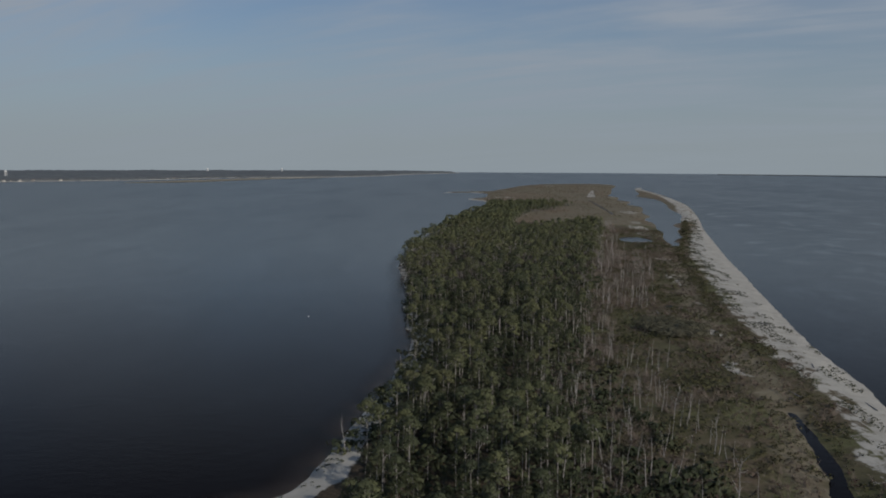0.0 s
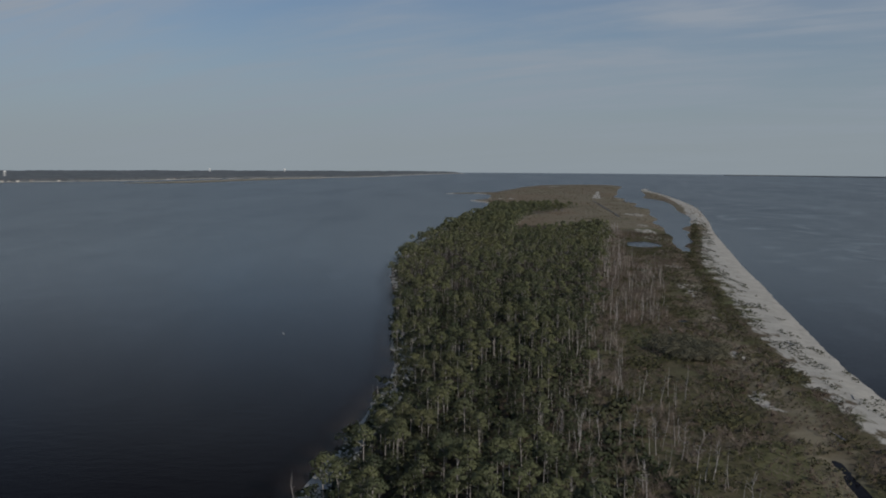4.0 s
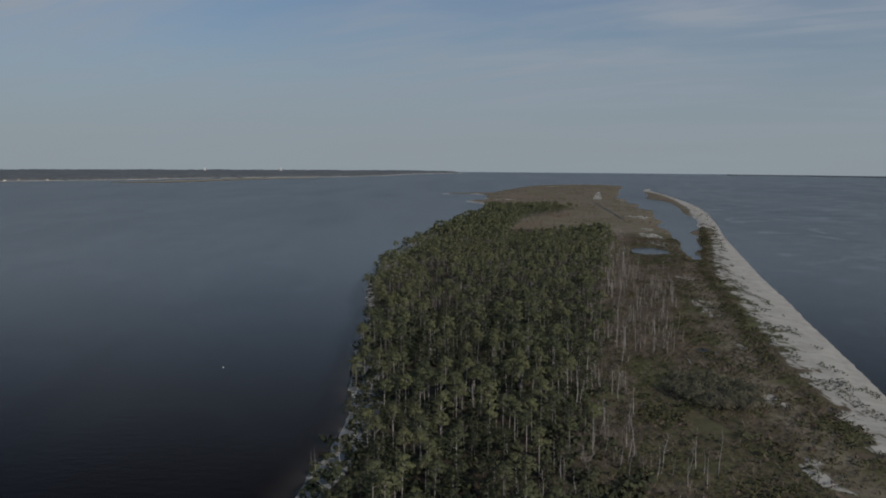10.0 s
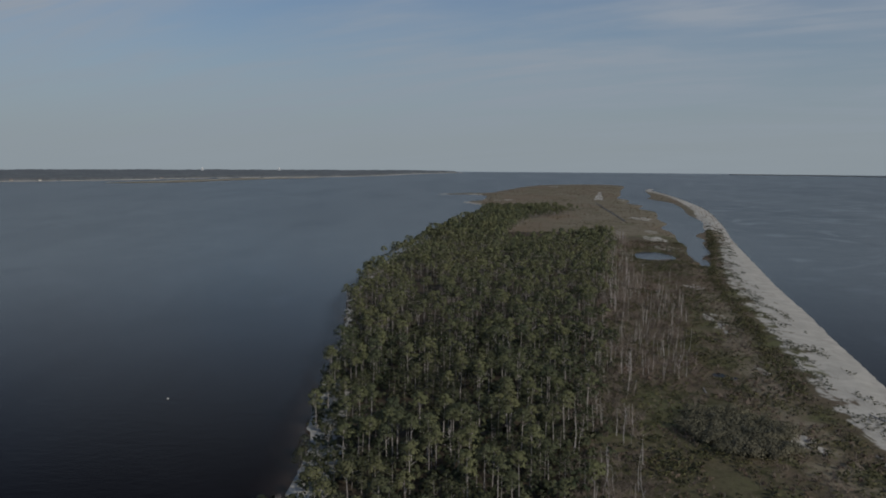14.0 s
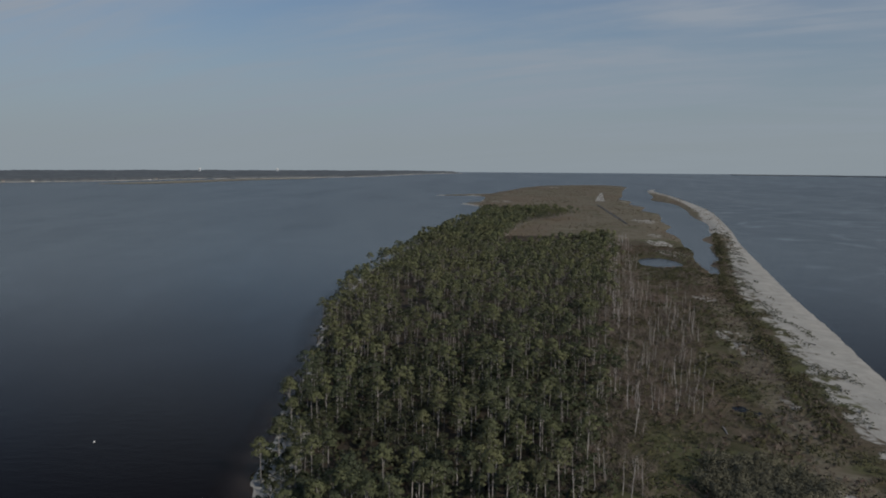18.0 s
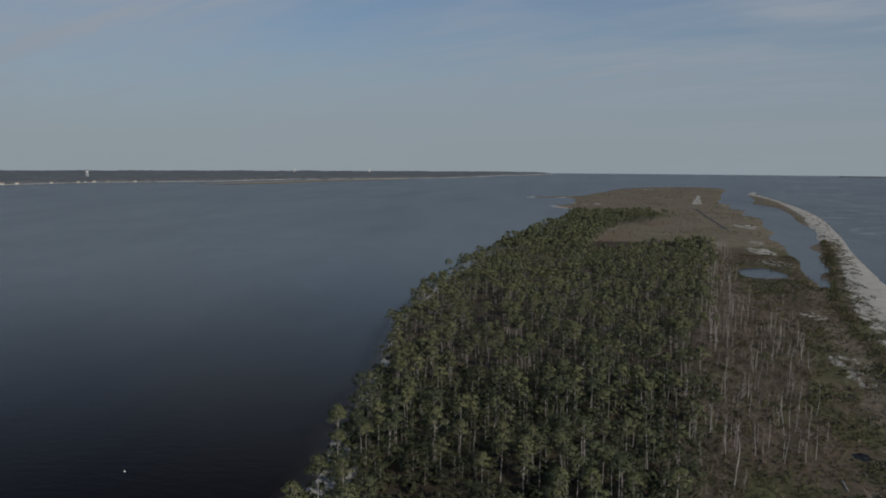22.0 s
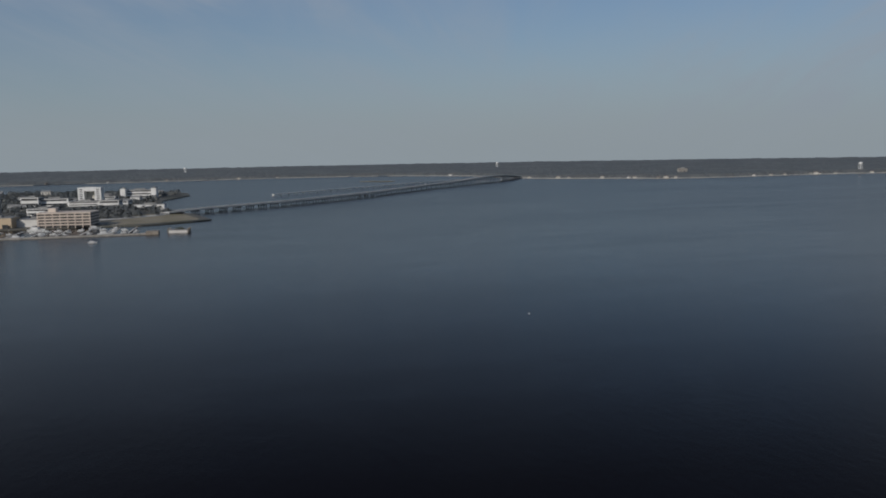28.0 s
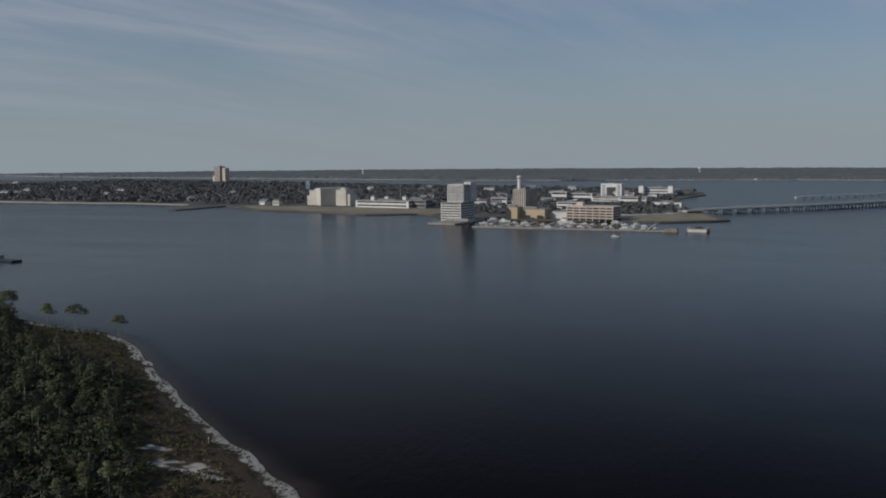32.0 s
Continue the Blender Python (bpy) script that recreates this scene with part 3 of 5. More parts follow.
def in_forest(xy):
    x, y = xy.T
    right = np.interp(y, edge_y, edge_at) + 6 * ripple(xy, 18, 5.0)
    main = (x < right) & (y > 138) & ((x > -18) | (y > 205)) & (y < 792 + 0.78 * x + 16 * ripple(xy, 30, 2.0))
    left_rim = (x < np.interp(y, [700, 850, 952, 1072, 1165], [60, 68, 79, 101, 124]) + 7 * ripple(xy, 25, 33.0)) & (y >= 700) & (y < 1190)
    back = (y > 1170 + 1.6 * np.maximum(x - 126, 0) + 12 * ripple(xy, 20, 16.0)) & (y >= 1185) & (y < 1335) & (x < 205 + 14 * ripple(xy, 25, 18.0))
    west = inside(xy, WEST_WOOD)
    behind = (y > -170) & (y <= 138) & (x > -78) & (x < right)
    hole = (np.hypot((x - 4) / 1.3, (y - 622) / 2.0) + 1.5 * ripple(xy, 9, 37.0) < 8.5) | (np.hypot(x - 60, (y - 700) / 1.6) < 6)
    return (main | left_rim | back | west | behind) & ~hole


def build_forest():
    """Tall pines with domed tops over a lower storey of young pines, coloured darker close by."""
    spots, d = spots_in(in_forest, (-350, -225), (210, 1345), 4.5, rng)
    x, y = spots[:, 0], spots[:, 1]
    chance = np.where((d < 11) & (y < 330) & (x > -80), 0.04, np.where((d < 4) & (y < 520), 0.35, np.where(x < -80, 0.36, np.where(y < 640, 0.80, 0.93))))
    rim = np.interp(y, edge_y, edge_at) - x
    chance = np.where((rim < 11) & (y > 138), chance * np.clip(0.25 + rim / 16, 0.2, 1), chance)
    keep = rng.uniform(size=len(spots)) < chance
    keep &= (ripple(spots[:, :2], 17, 91.0) > -0.30) | (y > 900)
    spots = spots[keep]
    x, y = spots[:, 0], spots[:, 1]
    n = len(spots)
    high = rng.uniform(size=n) < np.clip(0.34 + 0.5 * ripple(spots[:, :2], 26, 9.0), 0.15, 0.85)
    tall = np.where(high, rng.uniform(10.0, 14.2, n), rng.uniform(4.8, 9.4, n)) * (1 + 0.10 * ripple(spots[:, :2], 40, 19.0))
    tall = np.where(x < -80, np.where(high, 0.72, 1.0) * tall, tall)
    near = ((y < 262) & (y > 134)) | (x < -110)
    turns, tints = rng.uniform(0, 6.28, n), rng.uniform(0, 1, n)
    ids = np.flatnonzero(near)
    rng.shuffle(ids)
    ids = ids[:300]
    kinds = []
    for k in range(12):
        (tv, tf), (cv, cf, cn) = pine_shape(rng, 9, 90, 0.20, 12.0, 1.0, 0.58, 0.76) if k < 7 else pine_shape(rng, 9, 52, 0.32, 12.0, 1.6, 0.34, 0.50)
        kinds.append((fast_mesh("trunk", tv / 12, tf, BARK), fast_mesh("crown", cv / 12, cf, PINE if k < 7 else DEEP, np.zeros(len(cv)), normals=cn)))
    for i in ids:
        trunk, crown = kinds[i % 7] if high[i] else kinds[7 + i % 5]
        label = "tall slender pine with bare grey trunk and rounded olive crown" if high[i] else "low full tree with a dark green crown, in the understorey"
        tree = thing("pine_tree", label, "tree", "island pines", at=tuple(spots[i]), turn=math.degrees(turns[i]))
        tree.scale = (tall[i],) * 3
        child("trunk", trunk, tree, label="pale grey bark")
        child("crown", crown, tree)
    rest = np.setdiff1d(np.arange(n), ids)
    under = (spots[rest, 1] < 134) & (spots[rest, 0] > -80)
    wood = thing("pine_wood", "dense stand of olive-green pines along the island shore", "woodland", kind="stuff")
    for lo, hi, clumps, cards, size in ((-1000, -999, 5, 9, 0.9), (-400, 420, 9, 58, 0.24), (420, 600, 7, 32, 0.34), (600, 850, 6, 14, 0.54), (850, 1400, 5, 8, 0.85)):
        pick = rest[under] if lo == -1000 else rest[(spots[rest, 1] >= lo) & (spots[rest, 1] < hi) & ~under]
        uppers = [pine_shape(rng, clumps, cards, size, 12.0, 1.0, 0.57, 0.76) for _ in range(9)]
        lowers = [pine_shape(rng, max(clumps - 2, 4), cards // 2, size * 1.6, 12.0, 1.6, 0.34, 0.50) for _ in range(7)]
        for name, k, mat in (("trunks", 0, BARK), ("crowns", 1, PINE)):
            # low crowns: shade near and haze beyond put into colour, DEEP then PINE
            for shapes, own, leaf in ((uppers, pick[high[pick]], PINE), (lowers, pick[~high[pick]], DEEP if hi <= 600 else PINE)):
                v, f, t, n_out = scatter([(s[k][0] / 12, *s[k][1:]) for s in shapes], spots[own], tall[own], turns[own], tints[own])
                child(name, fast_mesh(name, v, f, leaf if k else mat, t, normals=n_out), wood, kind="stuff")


build_forest()


def in_brush(xy):
    x, y = xy.T
    left = np.interp(y, edge_y, edge_at) - 4
    right = np.interp(y, inner_y, inner_at) + 2 + 8 * ripple(xy, 12, 8.0)
    return (x > left) & (x < right) & (y > -60) & (y < 900) & (ripple(xy, 16, 21.0) > -0.42)


def build_brush():
    spots, d = spots_in(in_brush, (20, -60), (310, 900), 2.15, rng)
    x, y = spots[:, 0], spots[:, 1]
    spots = spots[np.hypot((x - 100) / 12, (y - 363) / 17) >= 1]
    n = len(spots)
    size = rng.uniform(0.55, 1.6, n) * (1 + 0.5 * ripple(spots[:, :2], 25, 4.0))
    turns, tints = rng.uniform(0, 6.28, n), rng.uniform(0, 1, n)
    dry = ripple(spots[:, :2], 22, 14.0) + 0.25 * rng.normal(size=n) > -0.05
    bed = thing("brush", "low olive and brown brush on the open island ground", "shrubs", kind="stuff")
    green = [bush_shape(rng, 3, 8, 0.24) for _ in range(6)]
    bare = [twig_shape(rng, 7) for _ in range(6)]
    v, f, t, n_out = scatter(green, spots[~dry], size[~dry], turns[~dry], tints[~dry])
    child("leafy_bushes", fast_mesh("leafy_bushes", v, f, SCRUB, t, normals=n_out), bed, kind="stuff")
    heath = dry & (rng.uniform(size=n) < 0.5)
    low = [bush_shape(rng, 3, 7, 0.26) for _ in range(6)]
    v, f, t, n_out = scatter(low, spots[heath], size[heath] * 0.8, turns[heath], tints[heath])
    child("heath", fast_mesh("heath", v, f, HEATH, t, normals=n_out), bed, kind="stuff")
    dry &= ~heath
    v, f, t, n_out = scatter(bare, spots[dry], size[dry] * 1.3, turns[dry], tints[dry])
    child("bare_bushes", fast_mesh("bare_bushes", v, f, TWIG, t, normals=n_out), bed, kind="stuff")


build_brush()


def build_undergrowth():
    """Dark oak scrub between the pines, the western bank's bushes, and tall bare thickets by the dead stand."""
    def under(xy):
        return in_forest(xy) & (xy[:, 1] < 500) & ((xy[:, 1] > 138) | (xy[:, 0] < -80))

    def bank(xy):
        return inside(xy, WEST_BANK) & (ripple(xy, 9, 41.0) > -0.32) & (np.hypot(xy[:, 0] + 151, (xy[:, 1] - 66) / 1.8) + 3.5 * ripple(xy, 5, 43.0) > 4.5)

    def grove(xy):
        return np.hypot((xy[:, 0] - 100) / 13, (xy[:, 1] - 363) / 19) + 0.35 * ripple(xy, 9, 45.0) < 1

    def west(xy):
        return inside(xy, WEST_WOOD) & (np.hypot(xy[:, 0] + 151, (xy[:, 1] - 66) / 1.8) > 9)

    def thicket(xy):
        off = xy[:, 0] - np.interp(xy[:, 1], edge_y, edge_at)
        rim = (np.abs(off - 1) < 11) & (ripple(xy, 20, 51.0) > -0.1)
        stand = (off > 4) & (off < 34) & (xy[:, 1] > 430) & (xy[:, 1] < 680) & (ripple(xy, 24, 55.0) > -0.05)
        front = (off > -10) & (off < 26) & (xy[:, 1] < 285) & (ripple(xy, 18, 57.0) > -0.15)
        return (rim | stand | front) & (xy[:, 1] > 168) & (xy[:, 1] < 960)

    def rim_scrub(xy):
        off = xy[:, 0] - np.interp(xy[:, 1], edge_y, edge_at)
        return (off > -4) & (off < 24 - 0.12 * np.maximum(xy[:, 1] - 180, 0)) & (xy[:, 1] > 160) & (xy[:, 1] < 290) & (ripple(xy, 8, 47.0) > -0.02)

    def hedge(xy):
        off = xy[:, 0] - np.interp(xy[:, 1], inner_y, inner_at)
        return (np.abs(off + 4.5) < 3.0 + 3 * ripple(xy, 14, 65.0)) & (xy[:, 1] > 400) & (xy[:, 1] < 1050) & (ripple(xy, 9, 67.0) > -0.4)

    bed = thing("undergrowth", "dark scrub under the pines and grey bare thickets beside them", "shrubs", kind="stuff")
    leafy, bare = [bush_shape(rng, 3, 9, 0.27) for _ in range(6)], [twig_shape(rng, 24, 0.016) for _ in range(6)]
    dense = [bush_shape(rng, 5, 50, 0.075) for _ in range(6)]
    oaks = [bush_shape(rng, 6, 30, 0.125) for _ in range(6)]
    bankers = [bush_shape(rng, 3, 14, 0.19) for _ in range(6)]
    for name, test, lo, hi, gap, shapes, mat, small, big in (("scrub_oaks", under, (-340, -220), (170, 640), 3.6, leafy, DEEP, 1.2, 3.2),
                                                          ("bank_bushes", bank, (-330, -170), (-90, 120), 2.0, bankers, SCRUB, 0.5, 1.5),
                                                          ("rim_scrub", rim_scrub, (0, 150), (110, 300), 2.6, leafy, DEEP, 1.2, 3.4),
                                                          ("grove", grove, (80, 335), (125, 395), 1.9, dense, GROVE, 2.0, 3.4),
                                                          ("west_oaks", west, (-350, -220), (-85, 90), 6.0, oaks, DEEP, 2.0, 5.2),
                                                          ("dune_hedge", hedge, (100, 400), (320, 1050), 2.4, leafy, SCRUB, 0.6, 1.7),
                                                          ("thickets", thicket, (0, 160), (240, 960), 3.5, bare, TWIG, 1.2, 3.4)):
        spots, _ = spots_in(test, lo, hi, gap, rng)
        n = len(spots)
        v, f, t, n_out = scatter(shapes, spots, rng.uniform(small, big, n), rng.uniform(0, 6.28, n), rng.uniform(0, 1, n))
        child(name, fast_mesh(name, v, f, mat, t, normals=n_out), bed, kind="stuff")


WEST_BANK = np.array([(-300, -130), (-285, -60), (-266, -42), (-218, 8), (-184, 44), (-158, 72), (-130, 98), (-112, 100), (-125, 72), (-170, 36), (-215, 2), (-245, -50)], float)
build_undergrowth()


def build_lone_pines():
    for x, y, tall in ((-281, -86, 11.5), (-275, -67, 13.0), (-268, -40, 11.0), (-300, -122, 13.0), (-304, -130, 12.0)):
        (tv, tf), (cv, cf, cn) = pine_shape(rng, 9, 90, 0.30, 12.0, 1.6, 0.60, 0.72)
        tree = thing("pine_tree", "lone pine with a flat crown near the island tip", "tree", "island pines", at=(x, y, 0.5), turn=x)
        tree.scale = (tall,) * 3
        child("trunk", fast_mesh("trunk", tv / 12, tf, BARK), tree, label="pale grey bark")
        child("crown", fast_mesh("crown", cv / 12, cf, PINE, np.zeros(len(cv)), normals=cn), tree)


build_lone_pines()


def build_shore_wood():
    """Dead trees standing along the water's edge, and bleached logs on the sand and in the brush."""
    shapes = [snag_shape(rng, 10.0, 6) for _ in range(4)]
    meshes = [fast_mesh("dead_tree", v / 10, f, SNAG) for v, f in shapes]
    for k, (x, y, tall) in enumerate(((-17, 293, 7.8), (-19, 300, 4.0), (-21, 470, 8.0), (-23, 478, 6.5), (-24, 505, 7.0), (-20, 420, 5.0), (-16, 372, 4.5), (-18, 380, 6.0), (-26, 540, 7.5), (-28, 560, 8.0))):
        ob = new("dead_tree", meshes[k % 4])
        ob.matrix_world = pose(x + 2.5, y, 0.2, rng.uniform(-6, 6), rng.uniform(-6, 6), k * 50) @ Matrix.Diagonal((tall, tall, tall, 1))
        tagged(ob, "bare dead trunk at the water's edge", "dead tree", "dead pines")
    for x, y, long, turn in ((112, 262, 9, 95), (134, 300, 6, 70), (146, 380, 7, 100), (131, 252, 8, 85), (105, 408, 7, 80), (156, 450, 5, 60), (175, 520, 6, 110), (120, 205, 9, 90), (-170, 62, 5, 30)):
        z = float(lie(np.array([[x, y]], float))[0][0])
        ob = thing("driftwood_log", "bleached driftwood log lying on the sand", "log", "driftwood", at=(x, y, max(z, 0.0) + 0.12), turn=turn)
        v, f = rod_mesh([((-long / 2, 0, 0), (long / 2, 0.2, 0.05), 0.22, 0.12), ((long * 0.2, 0, 0), (long * 0.32, 0.8, 0.4), 0.08, 0.03)], 6)
        child("trunk", fast_mesh("trunk", v, f, SNAG), ob)


build_shore_wood()


def in_dune(xy):
    x, y = xy.T
    off = x - np.interp(y, inner_y, inner_at)
    reach = np.interp(y, [200, 420, 700, 1100], [25, 22, 17, 10])
    tuft = ripple(np.column_stack([x, y * 0.30]), 6.0, 61.0) + 0.25 * ripple(xy, 2.5, 62.0)
    beach = (off > -3) & (off < reach) & (y > 120) & (y < 1100) & (tuft > 0.12 + 0.25 * np.clip(off / reach - 0.6, 0, 1))
    strip = (distance(xy, NORTH_RUN) < 6) & (y < 400) & (y > -60) & (ripple(xy, 5, 63.0) > np.where(x < -60, -0.28, 0.12))
    return beach | strip


def build_dune_grass():
    spots, _ = spots_in(in_dune, (-290, -60), (330, 1100), 1.5, rng)
    n = len(spots)
    shapes = [bush_shape(rng, 2, 6, 0.28) for _ in range(5)]
    v, f, t, n_out = scatter(shapes, spots, rng.uniform(0.35, 0.95, n), rng.uniform(0, 6.28, n), rng.uniform(0, 1, n))
    tagged(new("dune_grass", fast_mesh("dune_grass", v, f, DEEP, t, normals=n_out)), "dark dune grass and wrack on the pale sand", "grass", kind="stuff")


build_dune_grass()


def in_marsh(xy):
    x, y = xy.T
    clear = (y > 870) & (x > 60) & ~in_forest(xy)
    return clear & (ripple(xy, 40, 81.0) > -0.25)


def build_marsh_grass():
    spots, _ = spots_in(in_marsh, (40, 860), (500, 2540), 8.0, rng)
    n = len(spots)
    shapes = [bush_shape(rng, 2, 6, 0.34) for _ in range(5)]
    v, f, t, n_out = scatter(shapes, spots, rng.uniform(0.5, 1.5, n) * (1 + 0.8 * ripple(spots[:, :2], 60, 83.0)), rng.uniform(0, 6.28, n), rng.uniform(0, 1, n))
    tagged(new("marsh_grass", fast_mesh("marsh_grass", v, f, REED, t, normals=n_out)), "brown tussocks of winter marsh grass", "grass", kind="stuff")


build_marsh_grass()


def in_snags(xy):
    x, y = xy.T
    off = x - np.interp(y, edge_y, edge_at)
    band = (np.abs(off - 2) < 9) & (y < 960)
    stand = (off > 0) & (off < 34) & (y > 420) & (y < 660) & (x < np.interp(y, inner_y, inner_at) - 14)
    front = (off > -14) & (off < 30) & (y < 300)
    lost = in_forest(xy) & (ripple(xy, 7, 73.0) > 0.38) & (y < 760)
    return (band | stand | front | lost) & (y > 168)


def build_snags():
    spots, d = spots_in(in_snags, (-40, 160), (220, 960), 5.0, rng)
    keep = rng.uniform(size=len(spots)) < 0.20 + 0.75 * (ripple(spots[:, :2], 22, 71.0) > 0.0)
    spots = spots[keep]
    n = len(spots)
    tall = rng.uniform(4.0, 13.5, n) * rng.uniform(0.7, 1.0, n)
    turns = rng.uniform(0, 6.28, n)
    close = np.argsort(spots[:, 1])[:150]
    shapes = [snag_shape(rng, 10.0, (3, 9, 5, 12, 2, 7, 10)[k], (0.8, 1.0, 0.7, 1.9, 0.6, 1.0, 1.6)[k]) for k in range(7)]
    meshes = [fast_mesh("dead_tree", v / 10, f, SNAG) for v, f in shapes]
    for i in close:
        ob = new("dead_tree", meshes[i % 7])
        ob.matrix_world = pose(*spots[i], rng.normal(0, 4), rng.normal(0, 4), math.degrees(turns[i])) @ Matrix.Diagonal((tall[i], tall[i], tall[i], 1))
        tagged(ob, "bare bleached dead pine trunk standing in the brush", "dead tree", "dead pines")
    rest = np.setdiff1d(np.arange(n), close)
    v, f, t, n_out = scatter([(v / 10, f) for v, f in shapes], spots[rest], tall[rest], turns[rest], np.zeros(len(rest)))
    tagged(new("dead_trees", fast_mesh("dead_trees", v, f, SNAG)), "stand of bare bleached dead pines", "dead trees", kind="stuff")


build_snags()


# ---- the far shores ----
from mathutils import geometry

FAR_SHORE = [(-3400, -3200), (-3050, -2300), (-2850, -1400), (-2680, -700), (-2620, -300), (-2660, 100), (-2700, 500), (-2620, 816),
             (-2378, 1021), (-2080, 1058), (-1863, 1247), (-1750, 1400), (-1738, 1850), (-1545, 2215), (-1400, 2420), (-1330, 2620), (-1150, 2780),
             (-1000, 2950), (-880, 3200), (-560, 3420), (-300, 3800), (-130, 4350), (90, 4760)]
TOWN_SHORE = [(-1500, -2300), (-1290, -1500), (-1181, -973), (-1172, -701), (-1150, -590), (-1046, -545), (-1046, -532), (-1154, -514), (-1066, -410),
              (-1041, -308), (-1003, -222), (-1030, -160), (-1000, -124), (-958, -108), (-955, 95), (-945, 150), (-972, 205), (-990, 226),
              (-1040, 218), (-1110, 204), (-1150, 180), (-1330, 160), (-1480, 165), (-1640, 210), (-1760, 205), (-1800, 130), (-1900, -60), (-1980, -330), (-2120, -660),
              (-2260, -1000), (-2450, -1600), (-2600, -2300)]


def outer_arc(first, last, steps=50, r=4870.0):
    """Plan points on the sheet's rim from one heading to another, in degrees from +x."""
    return [(20 + r * math.cos(radians(a)), 180 + r * math.sin(radians(a))) for a in np.linspace(first, last, steps)]


def plate(ring, high, low):
    """A flat plate of any outline with sides down to a lower level."""
    n = len(ring)
    flat, _, tris, *_ = geometry.delaunay_2d_cdt([Vector((float(x), float(y))) for x, y in ring], [(i, (i + 1) % n) for i in range(n)], [], 1, 1e-4)
    bm = bmesh.new()
    top = [bm.verts.new((p.x, p.y, high)) for p in flat]
    for t in tris:
        bm.faces.new([top[i] for i in t])
    bm.verts.index_update()
    for e in [e for e in bm.edges if len(e.link_faces) == 1]:
        a, b = e.verts
        bm.faces.new((a, b, bm.verts.new((b.co.x, b.co.y, low)), bm.verts.new((a.co.x, a.co.y, low))))
    bmesh.ops.remove_doubles(bm, verts=bm.verts[:], dist=0.001)
    return bm


def build_land(name, ring, mat, label, top):
    """Flat land with a low bank down to the water."""
    bm = plate(ring, top, -1.0)
    me = bpy.data.meshes.new(name)
    bm.to_mesh(me)
    bm.free()
    me.materials.append(mat)
    tagged(new(name, me), label, "land", kind="structure")


far_run = rounded(FAR_SHORE, per=4)
far_ring = np.vstack([far_run, outer_arc(91, 228)])
town_ring = np.array(TOWN_SHORE, float)
build_land("far_land", far_ring, SANDY, "low sandy far shore across the bay", 0.8)
build_land("town_land", town_ring, CITY_GROUND, "flat town ground behind a low sea wall", 1.4)


def build_far_woods():
    """Rolling canopy over the far land, bumpy as tree crowns."""
    angles = np.radians(np.arange(89.0, 226.0, 0.16))
    radii = [1900.0]
    while radii[-1] < 4860:
        radii.append(radii[-1] * 1.0085 + 2)
    aa, rr = np.meshgrid(angles, np.array(radii))
    xy = np.stack([20 + rr.ravel() * np.cos(aa.ravel()), 180 + rr.ravel() * np.sin(aa.ravel())], 1)
    d = within(xy, far_ring)
    g = np.random.default_rng(8)
    bump = g.uniform(-1, 1, len(xy)) * 1.5 + 3.0 * ripple(xy, 120, 1.0) + 1.6 * ripple(xy, 35, 6.0)
    gap = 22 + 14 * ripple(xy, 160, 12.0)
    z = np.clip((d - gap) / 10, 0, 1) * (8.0 + 0.8 * bump)
    cells = np.arange(len(xy)).reshape(aa.shape)
    quad = np.stack([cells[:-1, :-1], cells[1:, :-1], cells[1:, 1:], cells[:-1, 1:]], -1).reshape(-1, 4)
    z = np.maximum(z, 0.6)
    quad = quad[(z[quad] > 0.9).any(1)]
    used, index = np.unique(quad, return_inverse=True)
    me = fast_mesh("far_woods", np.column_stack([xy, z])[used], index.reshape(-1, 4), HAZED_WOODS, np.clip(0.5 + 0.12 * bump[used], 0, 0.99))
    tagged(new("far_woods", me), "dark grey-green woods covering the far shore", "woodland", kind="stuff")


build_far_woods()


def build_horizon_island():
    """A thin wooded barrier island at the rim of the sea."""
    ring = rounded([(1500, 4580), (1700, 4480), (1900, 4330), (2080, 4180), (2260, 4000), (2420, 3820), (2470, 3850), (2300, 4060), (2110, 4240), (1920, 4400), (1720, 4540), (1520, 4620)], True)
    bm = bmesh.new()
    top = [bm.verts.new((x, y, 3.0 + 2.5 * noise.noise(Vector((x / 60, y / 60, 0))))) for x, y in ring]
    low = [bm.verts.new((x, y, -0.5)) for x, y in ring]
    bm.faces.new(top)
    for i in range(len(ring)):
        j = (i + 1) % len(ring)
        bm.faces.new((low[i], low[j], top[j], top[i]))
    bmesh.ops.triangulate(bm, faces=[f for f in bm.faces if len(f.verts) > 4])
    bmesh.ops.recalc_face_normals(bm, faces=bm.faces[:])
    me = bpy.data.meshes.new("far_island")
    bm.to_mesh(me)
    bm.free()
    me.materials.append(HAZED_WOODS)
    tagged(new("far_island", me), "thin dark barrier island on the sea horizon", "island", kind="structure")


build_horizon_island()


def build_reeds_spit():
    bm = bmesh.new()
    ring = rounded([(-960, 2560), (-790, 2640), (-700, 2900), (-600, 3150), (-480, 3330), (-520, 3390), (-720, 3200), (-840, 2950), (-930, 2700)], True)
    bm.faces.new([bm.verts.new((x, y, 0.6)) for x, y in ring])
    bmesh.ops.triangulate(bm, faces=bm.faces[:])
    bmesh.ops.recalc_face_normals(bm, faces=bm.faces[:])
    me = bpy.data.meshes.new("marsh")
    bm.to_mesh(me)
    bm.free()
    me.materials.append(LAWN)
    tagged(new("marsh", me), "brown reed marsh spit before the far woods", "marsh", kind="structure")


build_reeds_spit()


